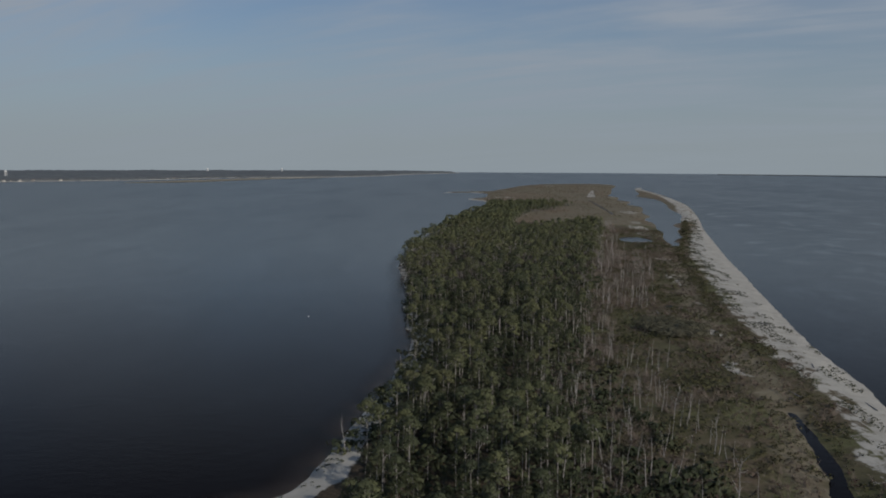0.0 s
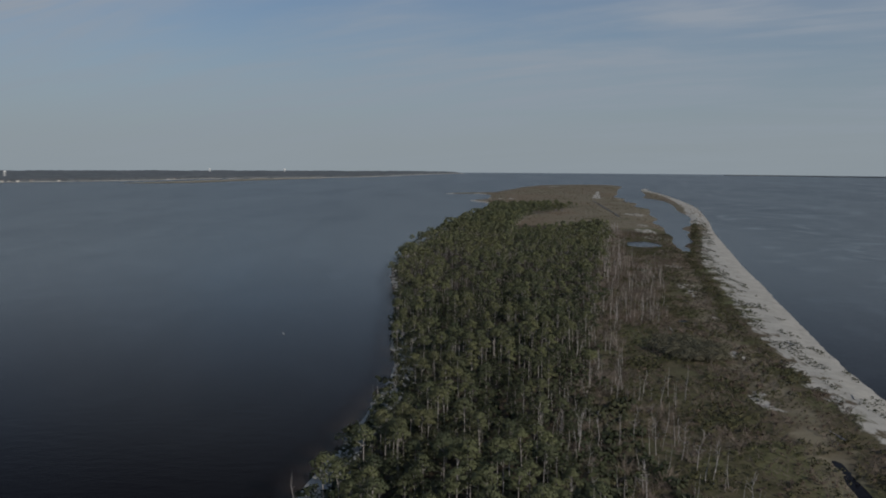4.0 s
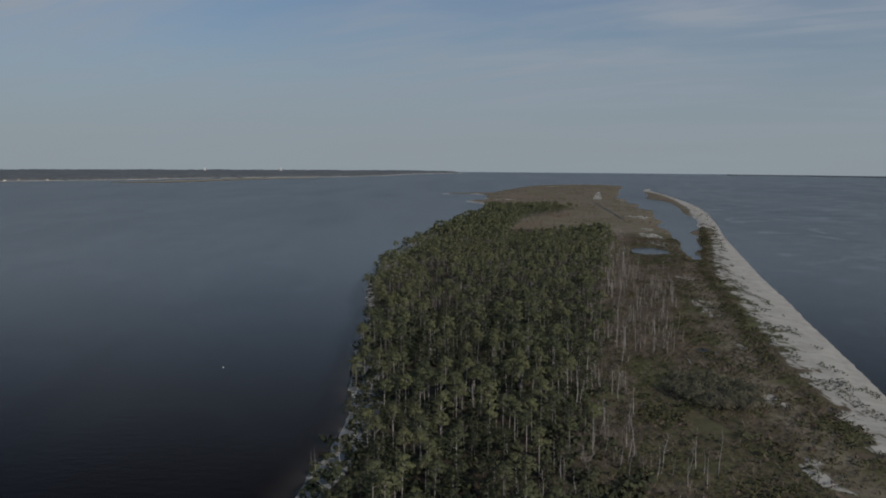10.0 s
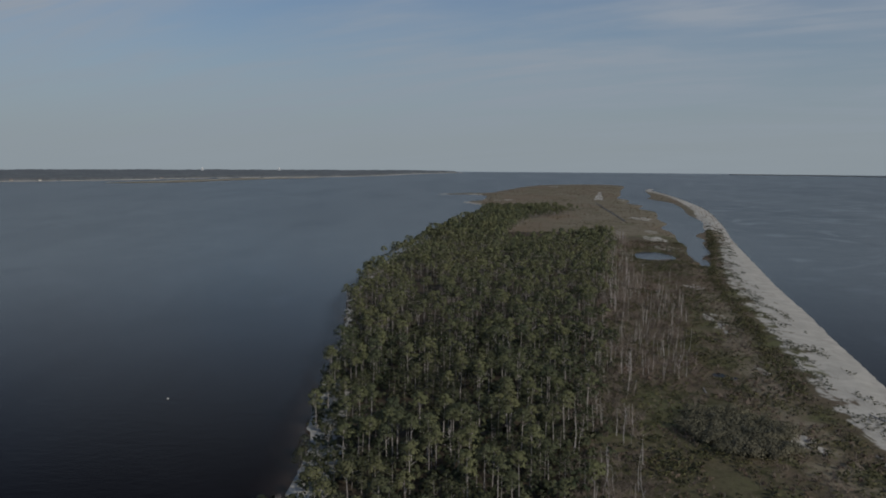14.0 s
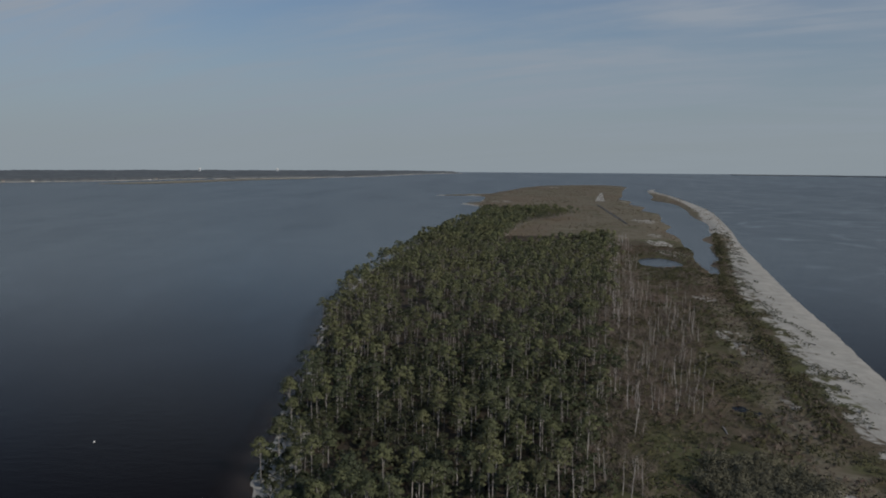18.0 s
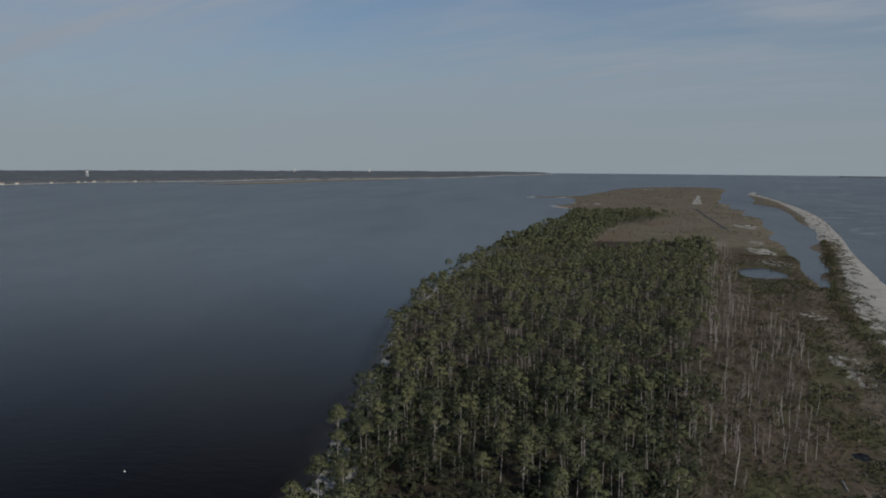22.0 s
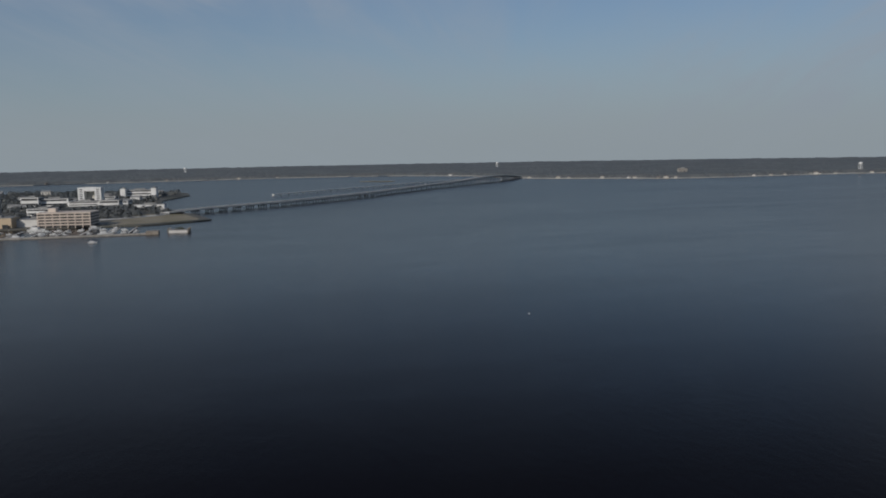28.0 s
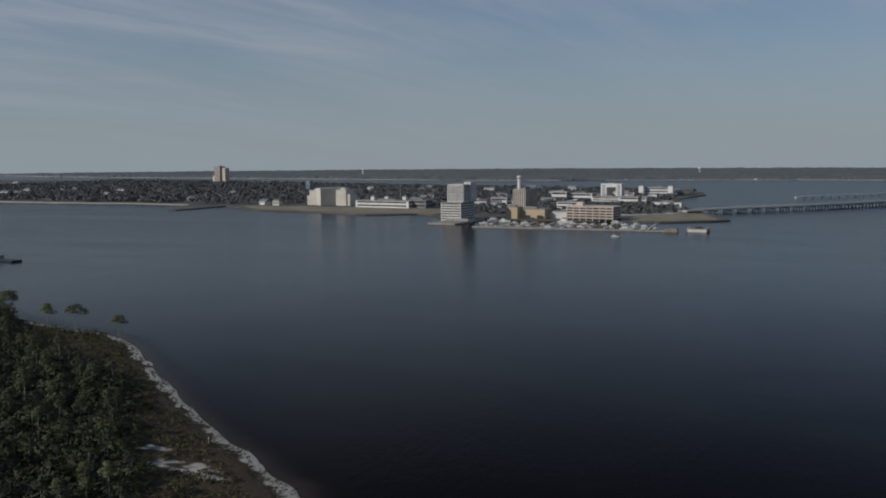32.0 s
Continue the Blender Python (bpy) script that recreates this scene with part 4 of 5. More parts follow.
# ---- buildings ----
def building(name, label, category, at, turn, wide, deep, tall, wall, group="", strips=0, bands=0, roof=GREY, ledge=True, upper=None, base=1.4):
    """A flat-roofed block. The face that looks along its own +x has vertical window strips or horizontal window bands."""
    ob = thing(name, label, category, group, at=(*at, base), turn=turn)
    body = part("wall", box((-deep / 2, -wide / 2, -1), (deep / 2, wide / 2, tall), 0.15), wall, ob)
    if ledge:
        bm = box((-deep / 2 - 0.3, -wide / 2 - 0.3, tall), (deep / 2 + 0.3, wide / 2 + 0.3, tall + 0.5), 0.1)
        part("roof", add_box(bm, (-deep * 0.2, -wide * 0.15, tall + 0.5), (deep * 0.1, wide * 0.2, tall + 2.4), 0.1), roof, ob)
    if strips:
        front, side = wide / strips, deep / max(2, round(deep / (wide / strips)))
        glass = bpy.data.meshes.new("window")
        bm = box((-0.02, -front * 0.27, 1.6), (0.06, front * 0.27, tall - 1.2))
        bm.to_mesh(glass)
        bm.free()
        glass.materials.append(GLASS)
        for k in range(strips):
            child("window", glass, body, (deep / 2, -wide / 2 + front * (k + 0.5), 0))
        for k in range(max(2, round(deep / (wide / strips)))):
            w = child("window", glass, body, (-deep / 2 + side * (k + 0.5), wide / 2, 0))
            w.rotation_euler = (0, 0, radians(90))
        # floor slabs between the panes
        for k in range(1, int(tall / 2.9)):
            z = k * 2.9 + 0.6
            part("slab", add_box(box((-deep / 2 - 0.1, -wide / 2 - 0.1, z), (deep / 2 + 0.1, wide / 2 + 0.1, z + 0.55)), (-deep / 2, -wide / 2, z), (deep / 2, wide / 2, z + 0.5)), wall, ob)
    for k in range(bands):
        step = tall / bands
        z = step * (k + 0.42)
        part("window", box((deep / 2 - 0.4, -wide * 0.46, z), (deep / 2 + 0.07, wide * 0.46, z + step * 0.42)), DARK, body)
        part("window", box((-deep * 0.45, wide / 2 - 0.4, z), (deep * 0.45, wide / 2 + 0.07, z + step * 0.42)), DARK, body)
    return ob


A = -12
# hotel tower over the water, on its own base
hotel = building("hotel_tower", "pale concrete waterfront hotel tower on a wide base block", "hotel", (-936, -79), A, 26, 36, 20, CONCRETE, bands=7, base=2.0)
upper = part("upper_wall", box((-20, -9, 20.5), (9, 12, 41), 0.2), CONCRETE, hotel)
part("stair_tower", box((-21, 5, 20.5), (-6, 14, 43.5), 0.2), CONCRETE, hotel)
for k in range(8):
    part("window", box((8.9, -7.8 + k * 2.5, 22.0), (9.12, -6.5 + k * 2.5, 39.8)), GLASS, upper)
for k in range(7):
    part("window", box((-19 + k * 3.8, 11.9, 22.0), (-17 + k * 3.8, 12.12, 39.8)), GLASS, upper)
for k in range(7):
    part("slab", box((-20.1, -9.1, 22.6 + k * 2.6), (9.25, 12.25, 23.3 + k * 2.6)), CONCRETE, hotel)
quay = thing("hotel_platform", "low concrete platform in the water under the hotel", "pier", at=(-893, -78, 0), turn=A)
part("platform", box((-62, -18, -1), (16, 16, 1.9), 0.1), STONE, quay)
part("wall", box((-22, -14, 1.9), (-21, 14, 4.6), 0.1), STONE, quay)

casino = building("casino_tower", "tan casino tower with a white beacon on its roof", "hotel", (-1030, -17), A, 17, 38, 33, PINK, strips=6)
bm = add_rod(bmesh.new(), (13, -2.5, 33), (13, -2.5, 46), 2.4, 2.1, 12)
add_rod(bm, (13, -2.5, 46), (13, -2.5, 48), 2.1, 3.6, 12)
add_rod(bm, (13, -2.5, 48), (13, -2.5, 49.5), 3.6, 3.0, 12)
part("beacon", bm, WHITE, casino, "white round beacon")
building("casino_podium", "ochre low casino hall in front of the tower", "hall", (-985, -2), A, 46, 24, 11, OCHRE)
building("casino_porch", "ochre entrance block stepping up beside the casino hall", "hall", (-974, -20), A, 15, 14, 13.5, OCHRE)
# dark boxes on the wall: shade inside the arches put into colour
for y in (-17, -2, 12):
    opening = thing("dark_archway", "dark square archway in the ochre casino front", "doorway", at=(-967.5, y, 1.4), turn=A)
    part("opening", box((-0.3, -3.2, 0), (0.3, 3.2, 4.2), 0.05), DARK, opening)
for k, (x, y, w, h, mat) in enumerate(((-990, 40, 34, 8, CONCRETE), (-1010, 58, 30, 10, GREY))):
    building("low_hall", "grey flat-roofed hall beside the casino", "hall", (x, y), A, w, 26, h, mat)

garage = thing("parking_garage", "pinkish concrete open parking garage of five decks", "garage", at=(-970, 75, 1.4), turn=A)
for k in range(5):
    part("deck", box((-16, -28, 2.0 + k * 3.1), (16, 28, 3.5 + k * 3.1), 0.08), PINK, garage)
# solid near-black block between decks: the garage's inner shade put into colour
part("shade_fill", box((-14.5, -27, 0), (14.5, 27, 15.8)), DARK, garage)
for k in range(8):
    part("column", box((15.2, -27.9 + k * 7.8, -1), (16.1, -27.0 + k * 7.8, 15.6)), PINK, garage)
part("stair_tower", box((-4, -20, 15.9), (4, -12, 20), 0.1), PINK, garage)

arch = thing("portal_hotel", "white hotel with a great square opening in its face", "hotel", at=(-1428, 56, 1.4), turn=A)
part("pier_wall", box((-8, -18, -1), (8, -8, 27), 0.2), WHITE, arch)
part("pier_wall", box((-8, 8, -1), (8, 18, 27), 0.2), WHITE, arch)
part("lintel", box((-8, -8, 21), (8, 8, 27.5), 0.2), WHITE, arch)
part("back_wall", box((-8, -8, 0), (-4, 8, 21)), CREAM, arch)
# thin dark sheet: shade of the open doorway put into colour
part("doorway", box((-4.1, -3.5, 0), (-3.9, 3.5, 9)), DARK, arch)
for y in (-15.5, 10.5):
    for k in range(7):
        part("window", box((7.9, y, 2 + k * 3.5), (8.08, y + 5, 3.6 + k * 3.5)), GLASS, arch)
for x, y, w, h in ((-1400, 5, 50, 12), (-1395, -25, 26, 15), (-1385, 52, 46, 7), (-1330, 100, 40, 9)):
    building("white_hall", "low white hall in front of the hotel", "hall", (x, y), A, w, 24, h, WHITE, bands=2)
building("white_block", "long white low building near the point", "building", (-1590, 122), A, 56, 20, 15, WHITE, bands=3)
for y in (96, 148):
    building("end_tower", "white end block of the long building", "building", (-1580, y), A, 9, 14, 18, WHITE)
for x, y, w, h in ((-1225, -128, 34, 9), (-1232, -92, 26, 12), (-1262, -70, 40, 8), (-1120, -40, 30, 8), (-1180, 20, 36, 9), (-1500, 70, 40, 9)):
    building("white_hall", "white flat-roofed hall between town trees", "hall", (x, y), A, w, 18, h, WHITE, bands=2)
building("white_shed", "long pale shed by the bridge", "shed", (-1230, 150), A, 44, 14, 7, WHITE)
building("white_shed", "pale shed near the trees", "shed", (-1290, 95), A, 28, 20, 12, WHITE, bands=2)

resort = thing("resort_hotel", "large beige stepped resort hotel with angled wings", "hotel", at=(-1200, -353, 1.4), turn=A)
for lo, hi, turned in (((-12, -36, 0), (12, -22, 22), 0), ((-14, -22, 0), (4, 22, 26), 58), ((-14, 13, 0), (10, 32, 23.5), 0), ((-10, 31.8, 0), (8, 38, 17), 0), ((-10, -42, 0), (10, -35.8, 14), 0)):
    wing = part("wing", box(lo, hi, 0.3), CREAM, resort)
    wing.rotation_euler = (0, 0, radians(turned))
    n = max(2, int((hi[1] - lo[1]) / 4))
    for k in range(n):
        y = lo[1] + (hi[1] - lo[1]) * (k + 0.5) / n
        part("window", box((hi[0] - 0.1, y - 0.9, 4), (hi[0] + 0.08, y + 0.9, hi[2] - 3)), PINK, wing)
    part("parapet", box((lo[0] - 0.3, lo[1] - 0.3, hi[2]), (hi[0] + 0.3, hi[1] + 0.3, hi[2] + 0.8), 0.1), CREAM, wing)
part("roof_house", box((-9, -33, 22.8), (4, -27, 25), 0.2), CREAM, resort)
part("roof_house", box((-9, 17, 24.3), (4, 26, 26.5), 0.2), CREAM, resort)
building("low_resort", "long low white building with flat roof", "building", (-1160, -250), A, 92, 26, 10, WHITE, bands=2)
building("grey_end", "dark glazed end of the long building", "building", (-1158, -198), A, 34, 22, 11, GREY, bands=2)
for y in (-272, -250, -222):
    building("roof_hut", "small white rooftop hut", "hut", (-1165, y), A, 6, 6, 5, WHITE, base=11.9)
building("blue_tower", "slim blue-glazed tower among the trees", "tower", (-1705, -630), A, 11, 12, 22, BLUE, strips=3)
far_tower = building("pink_tower", "tall pinkish hotel tower far behind the trees", "hotel", (-2250, -1180), A, 22, 24, 50, PINK, strips=5)
part("wing", box((-12, 11, 0), (6, 26, 46), 0.3), PINK, far_tower)
part("wing", box((-10, -24, 0), (6, -15, 22), 0.3), PINK, far_tower)

g = np.random.default_rng(21)
WHITE_ROOFS = [(-1433, -1199), (-1485, -1211), (-1539, -1238), (-1604, -1202), (-1637, -1191), (-1397, -919), (-1567, -1015), (-1286, -658),
               (-1180, -438), (-1200, -470), (-2069, -1760), (-1235, -120), (-1238, -95), (-1286, -92), (-1330, -40), (-1889, -408), (-1651, -323), (-1700, -300),
               (-1913, -171), (-1500, -150), (-1560, -60), (-1480, 60), (-1350, -190), (-1420, -260), (-1640, 60), (-1700, 150), (-1720, 110), (-1300, -250), (-1750, -500), (-1500, -700), (-1205, -113), (-1181, -88), (-1379, -259), (-1744, -379), (-1705, -220), (-1829, -152), (-1441, 2), (-1475, 21), (-1446, 55),
               (-1291, 99), (-1421, 109), (-1511, 120), (-1312, -31), (-1827, -65), (-1665, 152)]


def house(at, wide, deep, tall, wall, turn, label, base):
    """A small gabled house: wall, roof, a door and windows."""
    ob = thing("house", label, "house", "shore houses", at=(*at, base), turn=turn)
    body = part("wall", box((-deep / 2, -wide / 2, -0.8), (deep / 2, wide / 2, tall), 0.05), wall, ob)
    bm = bmesh.new()
    w, d, e = wide / 2 + 0.5, deep / 2 + 0.5, tall + deep * 0.28
    v = [bm.verts.new(p) for p in ((-d, -w, tall), (d, -w, tall), (0, -w, e), (-d, w, tall), (d, w, tall), (0, w, e))]
    for f in ((0, 2, 1), (3, 4, 5), (0, 3, 5, 2), (1, 2, 5, 4), (0, 1, 4, 3)):
        bm.faces.new([v[i] for i in f])
    part("roof", bm, BROWNROOF if wide < 14 else GREY, ob)
    for y in (-wide * 0.3, 0.0, wide * 0.3):
        part("window", box((deep / 2 - 0.1, y - 0.8, tall * 0.4), (deep / 2 + 0.06, y + 0.8, tall * 0.8)), GLASS, body)
    return ob


for x, y in WHITE_ROOFS:
    house((x, y), g.uniform(12, 24), g.uniform(9, 13), g.uniform(4, 8), WHITE if g.uniform() < 0.7 else CREAM, A + g.uniform(-20, 20), "white house with a grey roof among town trees", 1.4)

# houses strung along the far beach, by their headings from the island, in degrees left of +y
SHORE_HOUSES = [51.1, 49.6, 49.3, 48.2, 46.2, 45.3, 36.2, 34.1, 33.3, 31.4, 29.9, 29.5, 29.0, 28.2, 26.6, 19.8, 19.4, 72.5, 67.6, 67.2, 65.3, 64.6, 62.4, 60.7, 60.3, 58.8, 58.3, 57.7,
                52.9, 51.9, 49.1, 84.0, 86.5, 88.2, 91.0, 94.5, 98.0, 103.0]


def beach_at(heading, inland):
    """The plan point on the far beach at that heading, moved inland."""
    eye, way = np.array([36.0, 201.0]), np.array([-math.sin(radians(heading)), math.cos(radians(heading))])
    best = 1e9
    for p, q in zip(far_run, far_run[1:]):
        m = np.column_stack([way, p - q])
        if abs(np.linalg.det(m)) > 1e-6:
            far, along = np.linalg.solve(m, p - eye)
            if far > 0 and 0 <= along <= 1:
                best = min(best, far)
    return eye + way * (best + inland)


for heading in SHORE_HOUSES:
    x, y = beach_at(heading, g.uniform(9, 17))
    size = g.uniform(0.45, 0.8)
    house((x, y), 13 * size, 9 * size, 5.5 * size, CREAM if g.uniform() < 0.5 else STONE if g.uniform() < 0.6 else WHITE, heading + 270 + g.uniform(-25, 25), "pale house on the far shore before dark woods", 0.8)


def water_tower(at, tall, label):
    ob = thing("water_tower", label, "water tower", at=(*at, 0.8))
    bm = bmesh.new()
    for k in range(4):
        a = radians(45 + 90 * k)
        add_rod(bm, (5 * math.cos(a), 5 * math.sin(a), -1), (4 * math.cos(a), 4 * math.sin(a), tall - 6), 0.6, 0.5)
    add_rod(bm, (0, 0, -1), (0, 0, tall - 6), 1.2, 1.2, 8)
    part("legs", bm, WHITE, ob)
    bm = bmesh.new()
    bmesh.ops.create_uvsphere(bm, u_segments=16, v_segments=10, radius=1, matrix=Matrix.Translation((0, 0, tall - 3)) @ Matrix.Diagonal((5.2, 5.2, 4, 1)))
    part("tank", bm, WHITE, ob)


water_tower((-1741, 2621), 26, "white water tower standing above the far woods")
water_tower((-1788, 1912), 26, "white water tower behind the far beach")
water_tower((-1585, 3079), 26, "white water tower rising from distant woods")
water_tower((-865, 4560), 22, "small white water tower at the horizon")
water_tower((-1225, 4420), 22, "faint white tower at the horizon")
water_tower((-3237, 1438), 26, "white tower over the woods beyond the bridge")
water_tower((-3326, -1146), 26, "white tower over the woods behind the town")
water_tower((-3560, 214), 26, "slim white tower over the woods behind the bay")
building("shore_hotel", "pale shore hotel of several floors among woods", "hotel", (-1985, 1500), -35, 26, 12, 17, STONE, bands=5, base=0.8)
mast = thing("radio_mast", "thin pale radio mast among the town trees", "mast", at=(-1397, -310, 1.4))
part("mast", add_rod(bmesh.new(), (0, 0, -1), (0, 0, 27), 0.5, 0.25), CONCRETE, mast)


# ---- lawns, beach and walls of the town shore ----
def slab(name, ring, mat, label, category, z):
    bm = plate(ring, z, z - 0.5)
    me = bpy.data.meshes.new(name)
    bm.to_mesh(me)
    bm.free()
    me.materials.append(mat)
    tagged(new(name, me), label, category, kind="structure")


slab("lawn", rounded([(-1150, -480), (-1082, -405), (-1056, -310), (-1022, -228), (-1042, -170), (-1018, -136), (-1130, -160), (-1150, -330), (-1170, -440)], True), LAWN, "dry winter lawn along the sea wall", "lawn", 1.6)
slab("lawn", rounded([(-968, 115), (-962, 150), (-985, 200), (-1000, 212), (-1045, 205), (-1105, 190), (-1120, 150), (-1040, 120)], True), LAWN, "dry grass on the point by the bridge", "lawn", 1.6)
slab("beach", rounded([(-1290, -1495), (-1187, -973), (-1176, -701), (-1156, -598), (-1178, -600), (-1200, -702), (-1215, -973), (-1320, -1495)], True), SANDY, "narrow pale town beach", "beach", 1.55)
slab("road", rounded([(-1150, 170), (-1100, 178), (-1050, 120), (-1040, 60), (-1055, 55), (-1066, 118), (-1105, 160), (-1150, 156)], True), CONCRETE, "pale approach road to the bridge", "road", 1.9)

breakwater = thing("breakwater", "long low concrete breakwater round the marina", "breakwater", at=(-842, 65, 0), turn=-4)
part("wall", box((-1.5, -105, -1), (1.5, 102, 1.6), 0.15), STONE, breakwater)
part("return_wall", box((-26, 99, -1), (-1.5, 102, 1.6), 0.15), STONE, breakwater)
part("pier_head", box((-9, 94, -1), (2.5, 106, 3.2), 0.15), TIMBER, breakwater)
for k in range(9):
    dock = thing("dock", "narrow timber dock between moored boats", "dock", "marina docks", at=(-858, -34 + k * 22, 0), turn=-4)
    part("planking", box((-66, -1.1, 0.6), (2, 1.1, 0.95), 0.05), CONCRETE, dock)
    for x in (-60, -48, -36, -24, -12, 0):
        part("pile", add_rod(bmesh.new(), (x, 1.2, -2), (x, 1.2, 2.6), 0.25, 0.22), TIMBER, dock)

hull_me = bpy.data.meshes.new("hull")
bm = bmesh.new()
outline = [(-6, -1.9), (-2, -2.1), (3, -1.7), (7, 0), (3, 1.7), (-2, 2.1), (-6, 1.9)]
deck_v = [bm.verts.new((x, y, 1.6 + 0.08 * max(x, 0))) for x, y in outline]
keel_v = [bm.verts.new((x * 0.9, y * 0.65, -0.4)) for x, y in outline]
bm.faces.new(deck_v)
for i in range(7):
    bm.faces.new((keel_v[i], keel_v[(i + 1) % 7], deck_v[(i + 1) % 7], deck_v[i]))
bm.to_mesh(hull_me)
bm.free()
hull_me.materials.append(GELCOAT)
cabin_me, bridge_me, mast_me = (bpy.data.meshes.new(n) for n in ("cabin", "flybridge", "mast"))
for me, bm, mat in ((cabin_me, box((-3.5, -1.4, 1.5), (2.2, 1.4, 3.2), 0.3), GELCOAT), (bridge_me, box((-2.4, -1.0, 3.2), (0.6, 1.0, 4.2), 0.2), GREY),
                    (mast_me, add_rod(bmesh.new(), (0.5, 0, 1.5), (0.5, 0, 14), 0.16, 0.1), CONCRETE)):
    bm.to_mesh(me)
    bm.free()
    me.materials.append(mat)


def boat(at, turn, scale, sail=False):
    ob = thing("boat", "white sailing boat moored in the marina" if sail else "white motor yacht moored in the marina", "boat", "boats", at=(*at, 0), turn=turn)
    ob.scale = (scale,) * 3
    child("hull", hull_me, ob)
    child("cabin", cabin_me, ob)
    child("mast" if sail else "flybridge", mast_me if sail else bridge_me, ob)


for k in range(9):
    for x in (-921, -910, -899, -888, -877, -866):
        for s in (-1, 1):
            if g.uniform() < (0.42 if k % 3 else 0.25):
                boat((x + g.uniform(-3, 3), -34 + k * 22 + s * g.uniform(4.6, 6.5)), s * 90 + g.uniform(-8, 8), g.uniform(0.35, 0.68), g.uniform() < (0.6 if k > 5 else 0.2))
for x, y, s in ((-938, -36, 1.3), (-930, -22, 1.1), (-926, 48, 1.5), (-852, 42, 0.9), (-853, 120, 1.1), (-930, 104, 1.0)):
    boat((x, y), g.uniform(60, 110), s)
motor = thing("boat", "small white motor boat under way outside the breakwater", "boat", "boats", at=(-772, 116, 0), turn=80)
motor.scale = (0.6,) * 3
child("hull", hull_me, motor)
child("cabin", cabin_me, motor)
for x, y in ((-1166, 1604), (-1800, 720), (-2010, 985)):
    b = thing("boat", "distant small white boat on the bay", "boat", "boats", at=(x, y, 0), turn=g.uniform(0, 180))
    child("hull", hull_me, b)
    child("cabin", cabin_me, b)

isle = thing("mooring_island", "small concrete mooring island with timber piles and green shrubs", "pier", at=(-846, 190, 0), turn=A)
part("wall", box((-6, -9, -1), (6, 9, 2.6), 0.15), CONCRETE, isle)
part("cap", box((-6.3, -9.3, 2.6), (6.3, 9.3, 3.0), 0.1), GREY, isle)
for y in (-9.6, 9.6):
    for x in (-5.6, 0.0, 5.6):
        part("pile", add_rod(bmesh.new(), (x, y, -2), (x, y, 4.6), 0.55, 0.5, 8), TIMBER, isle)
for c in ((0, -2, 3.6), (1, 3, 3.4), (-3, 1, 3.9)):
    v, f, n_out = tufts([np.array(c)], [np.array([2.6, 2.6, 1.8])], 60, 0.5, g)
    child("shrub", fast_mesh("shrub", v, f, SCRUB, np.zeros(len(v)), normals=n_out), isle, kind="stuff")
barge = thing("barge", "low dark barge lying off the island", "barge", at=(-490, -306, 0), turn=70)
part("hull", box((-16, -4, -0.5), (16, 4, 1.4), 0.2), DARK, barge)
part("deck_house", box((-13, -2.5, 1.4), (-8, 2.5, 3.6), 0.1), GREY, barge)

slab("islet", rounded([(-2146, 640), (-2092, 690), (-2086, 716), (-2108, 720), (-2160, 668)], True), LAWN, "small tan marsh islet in the bay", "islet", 1.2)

# ---- the bridge ----
BRIDGE = [(-1105, 172, 4.2), (-1150, 230, 5.4), (-1262, 365, 5.8), (-1395, 490, 6.2), (-1555, 612, 6.8), (-1735, 765, 9.2), (-1830, 850, 12.5), (-1900, 912, 13.5), (-1960, 968, 12.5), (-2030, 1022, 8), (-2085, 1062, 3)]


def build_bridge():
    ob = thing("bridge", "long pale concrete road bridge on many piers", "bridge", at=(0, 0, 0))
    run = rounded([p[:2] for p in BRIDGE], per=10)
    high = np.interp(np.arange(len(run)), np.arange(len(BRIDGE)) * 10, [p[2] for p in BRIDGE])
    way = np.concatenate([[0], np.cumsum(np.hypot(*np.diff(run, axis=0).T))])
    n = int(way[-1] / 24)
    pts = [Vector((np.interp(s, way, run[:, 0]), np.interp(s, way, run[:, 1]), np.interp(s, way, high))) for s in np.linspace(0, way[-1], n + 1)]
    for i, (a, b) in enumerate(zip(pts, pts[1:])):
        side = (b - a).cross(Vector((0, 0, 1))).normalized()
        bm = bmesh.new()
        for off, w, lo, hi in ((0, 9.5, -1.0, 0), (-9.6, 0.3, 0, 1.0), (9.6, 0.3, 0, 1.0), (0, 0.25, 0, 0.9)):
            q = [bm.verts.new(p + side * (off + s * w) + Vector((0, 0, z))) for p in (a, b) for s, z in ((-1, lo), (1, lo), (1, hi), (-1, hi))]
            for f in ((0, 1, 2, 3), (7, 6, 5, 4), (0, 4, 5, 1), (1, 5, 6, 2), (2, 6, 7, 3), (3, 7, 4, 0)):
                bm.faces.new([q[k] for k in f])
        part("span", bm, CONCRETE, ob)
        if 1 <= i and a.z > 3.5:
            bm = bmesh.new()
            for off in (-7.5, -2.8, 2.8, 7.5):
                p = a + side * off
                add_rod(bm, (p.x, p.y, -2), (p.x, p.y, a.z - 2.4), *((1.3, 1.3) if a.z > 8.5 else (0.8, 0.8)), 8)
            l, r = a - side * 9, a + side * 9
            t = (b - a).normalized()
            q = [bm.verts.new(p + t * s + Vector((0, 0, z))) for p in (l, r) for s, z in ((-1.2, -2.8), (1.2, -2.8), (1.2, -1.4), (-1.2, -1.4))]
            for f in ((0, 1, 2, 3), (7, 6, 5, 4), (0, 4, 5, 1), (1, 5, 6, 2), (2, 6, 7, 3), (3, 7, 4, 0)):
                bm.faces.new([q[k] for k in f])
            bmesh.ops.recalc_face_normals(bm, faces=bm.faces[:])
            # white on the concrete piers puts sunlight into their colour
            part("pier", bm, WHITE, ob)


build_bridge()


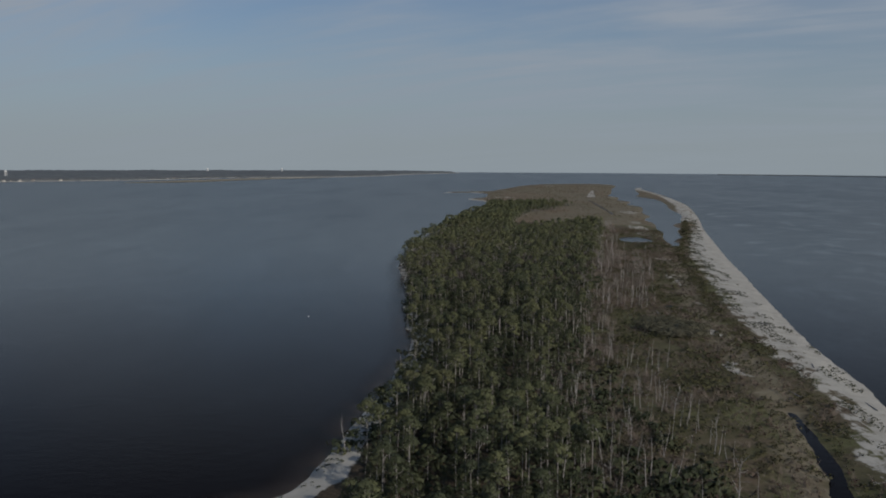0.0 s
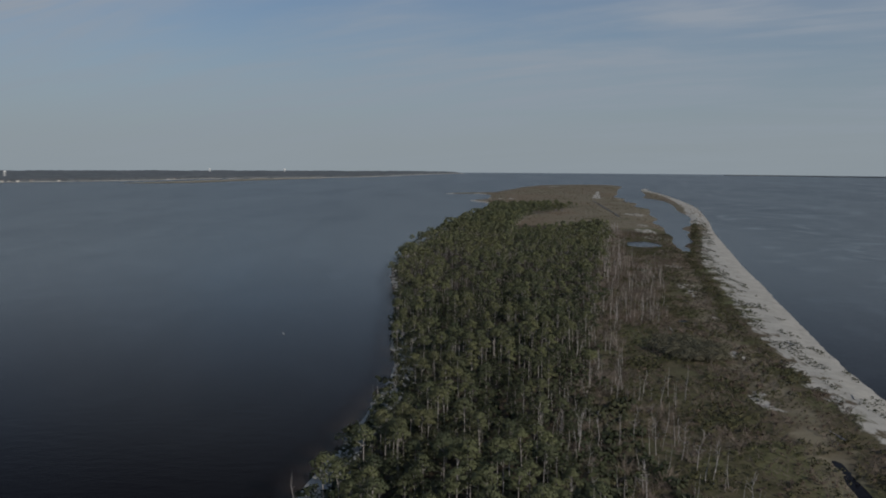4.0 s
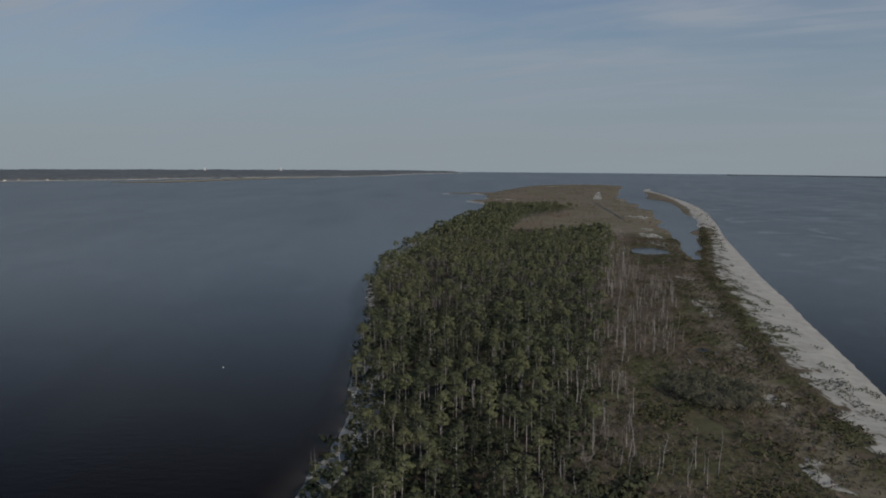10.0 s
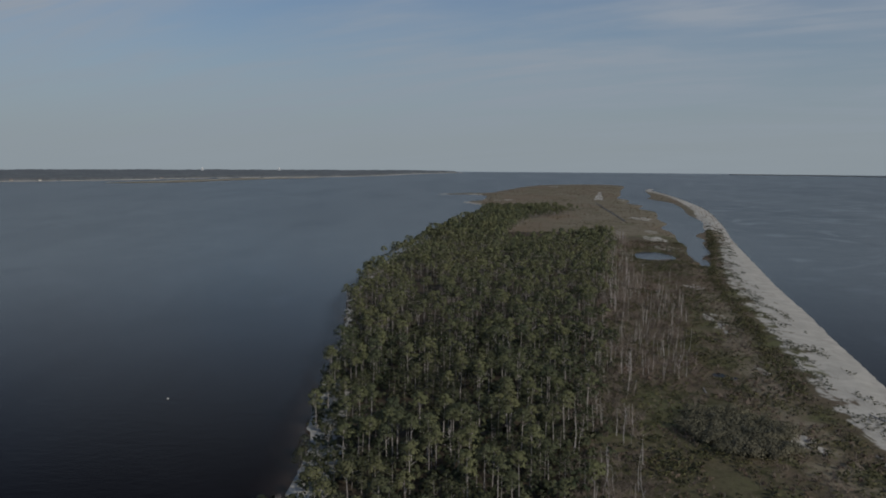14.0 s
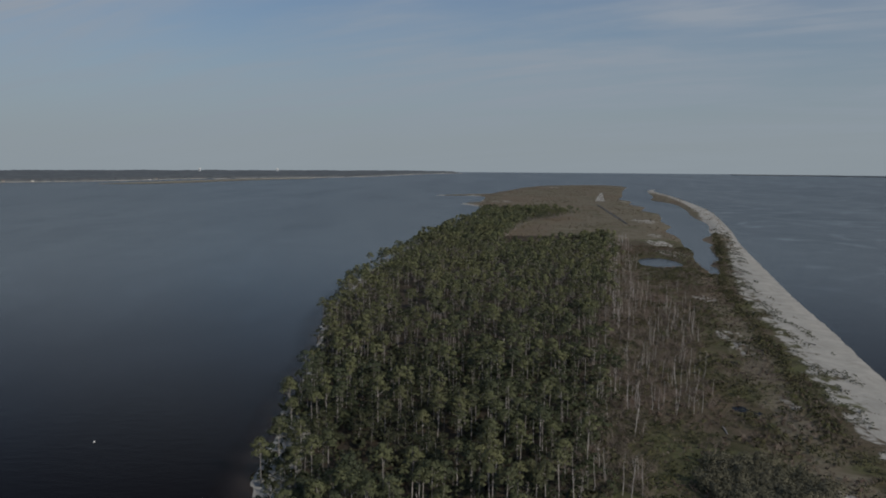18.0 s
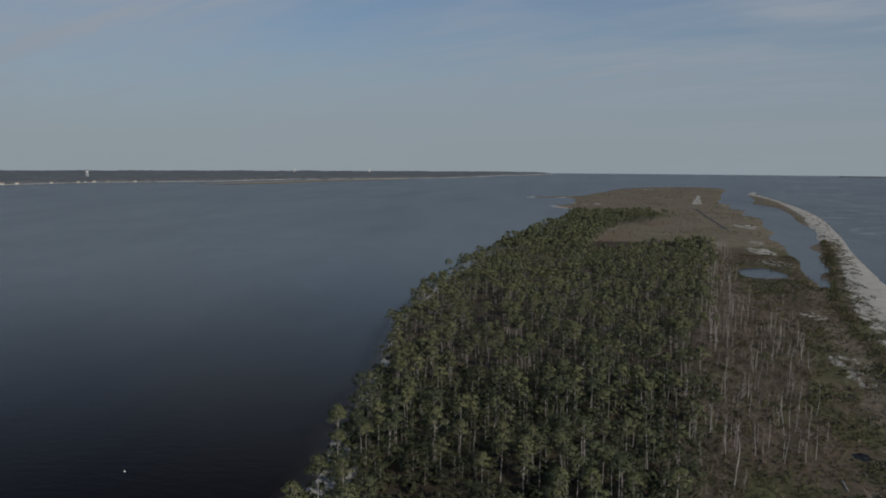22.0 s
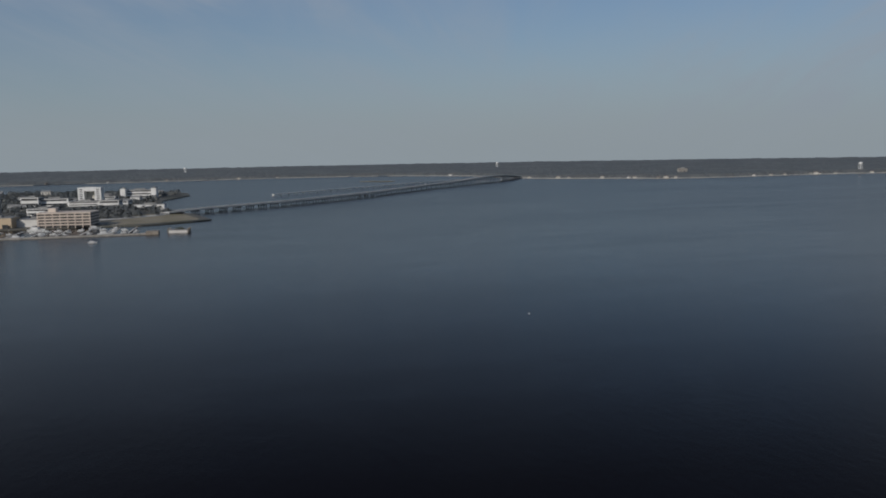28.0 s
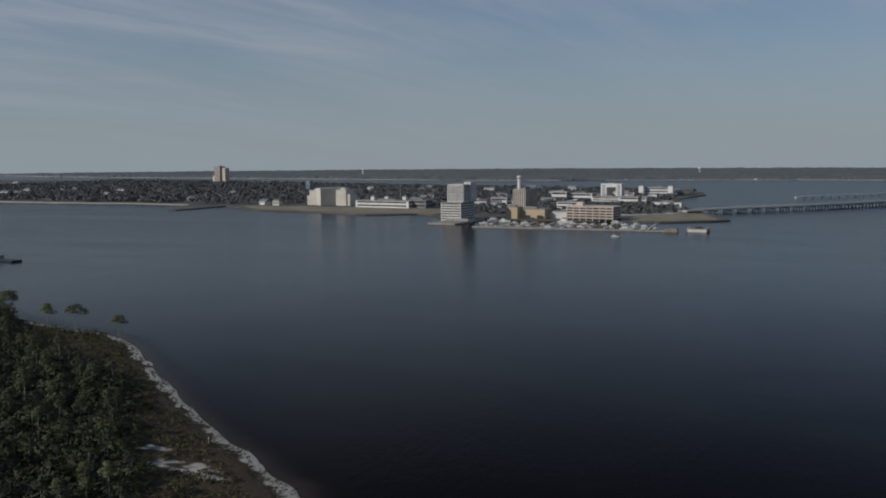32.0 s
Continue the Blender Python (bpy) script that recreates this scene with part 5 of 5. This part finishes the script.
def build_old_bridge():
    """The low older crossing that runs beside the road bridge."""
    ob = thing("old_bridge", "low narrow older bridge on many short piles", "bridge")
    a, b = Vector((-1520, 352, 3.4)), Vector((-2030, 880, 3.4))
    along = (b - a).normalized()
    turn = math.degrees(math.atan2(along.y, along.x))
    n = int((b - a).length / 22)
    deck, pile = bpy.data.meshes.new("span"), bpy.data.meshes.new("pile")
    for me, bm, mat in ((deck, box((0, -2.6, -0.7), (22, 2.6, 0.5), 0.05), CONCRETE), (pile, add_rod(box((-0.7, -2.8, -1.3), (0.7, 2.8, -0.7)), (0, 0, -6), (0, 0, -1.3), 0.8, 0.8, 8), CONCRETE)):
        bm.to_mesh(me)
        bm.free()
        me.materials.append(mat)
    for k in range(n):
        for name, me in (("span", deck), ("pile", pile)):
            o = child(name, me, ob, a + along * (22.0 * k))
            o.rotation_euler = (0, 0, radians(turn))


build_old_bridge()

for x, y in ((-64, 398), (-322, 344)):
    buoy = thing("mooring_buoy", "small white round buoy floating on dark water", "buoy", "buoys", at=(x, y, 0))
    bm = bmesh.new()
    bmesh.ops.create_uvsphere(bm, u_segments=12, v_segments=8, radius=0.26, matrix=Matrix.Translation((0, 0, 0.08)))
    part("float", bm, WHITE, buoy)
    part("ring", add_rod(bmesh.new(), (0, 0, 0.3), (0, 0, 0.46), 0.07, 0.05, 8), GREY, buoy)


# ---- town trees ----
def build_town_trees():
    gx, gy = np.meshgrid(np.arange(-2500, -1000, 14.5), np.arange(-1700, 230, 14.5))
    xy = np.stack([gx.ravel(), gy.ravel()], 1) + g.uniform(-7, 7, (gx.size, 2))
    d = within(xy, town_ring)
    x, y = xy.T
    front = np.interp(y, [-1700, -700, -520, -420, -300, -130, -100, 110, 230], [-1345, -1210, -1190, -1206, -1222, -1120, -1045, -1045, -1145])
    ok = (d > 14) & (x < front) & (ripple(xy, 90, 31.0) > -0.28)
    for o in list(scene.objects):
        if o.parent is None and o.get("category") in ("hotel", "hall", "building", "house", "garage", "tower", "shed"):
            p = o.matrix_world.translation
            size = 30 if o.get("category") in ("hotel", "building", "garage", "hall") else 14
            ok &= ~((np.abs(x - p.x - size * 0.5) < size * 1.0) & (np.abs(y - p.y) < size))
    spots = np.column_stack([xy, np.full(len(xy), 1.3)])[ok]
    n = len(spots)
    close = spots[:, 1] > -620
    for pick, cards, size, label in ((close, 10, 0.28, "dark town trees between the buildings"), (~close, 6, 0.40, "dark town trees behind the narrow beach")):
        shapes, n = [bush_shape(g, 4, cards, size, 1.6) for _ in range(6)], int(pick.sum())
        v, f, t, n_out = scatter(shapes, spots[pick], g.uniform(5.0, 8.6, n), g.uniform(0, 6.28, n), g.uniform(0, 1, n))
        tagged(new("town_trees", fast_mesh("town_trees", v, f, HAZED_WOODS, t, normals=n_out)), label, "trees", kind="stuff")


build_town_trees()
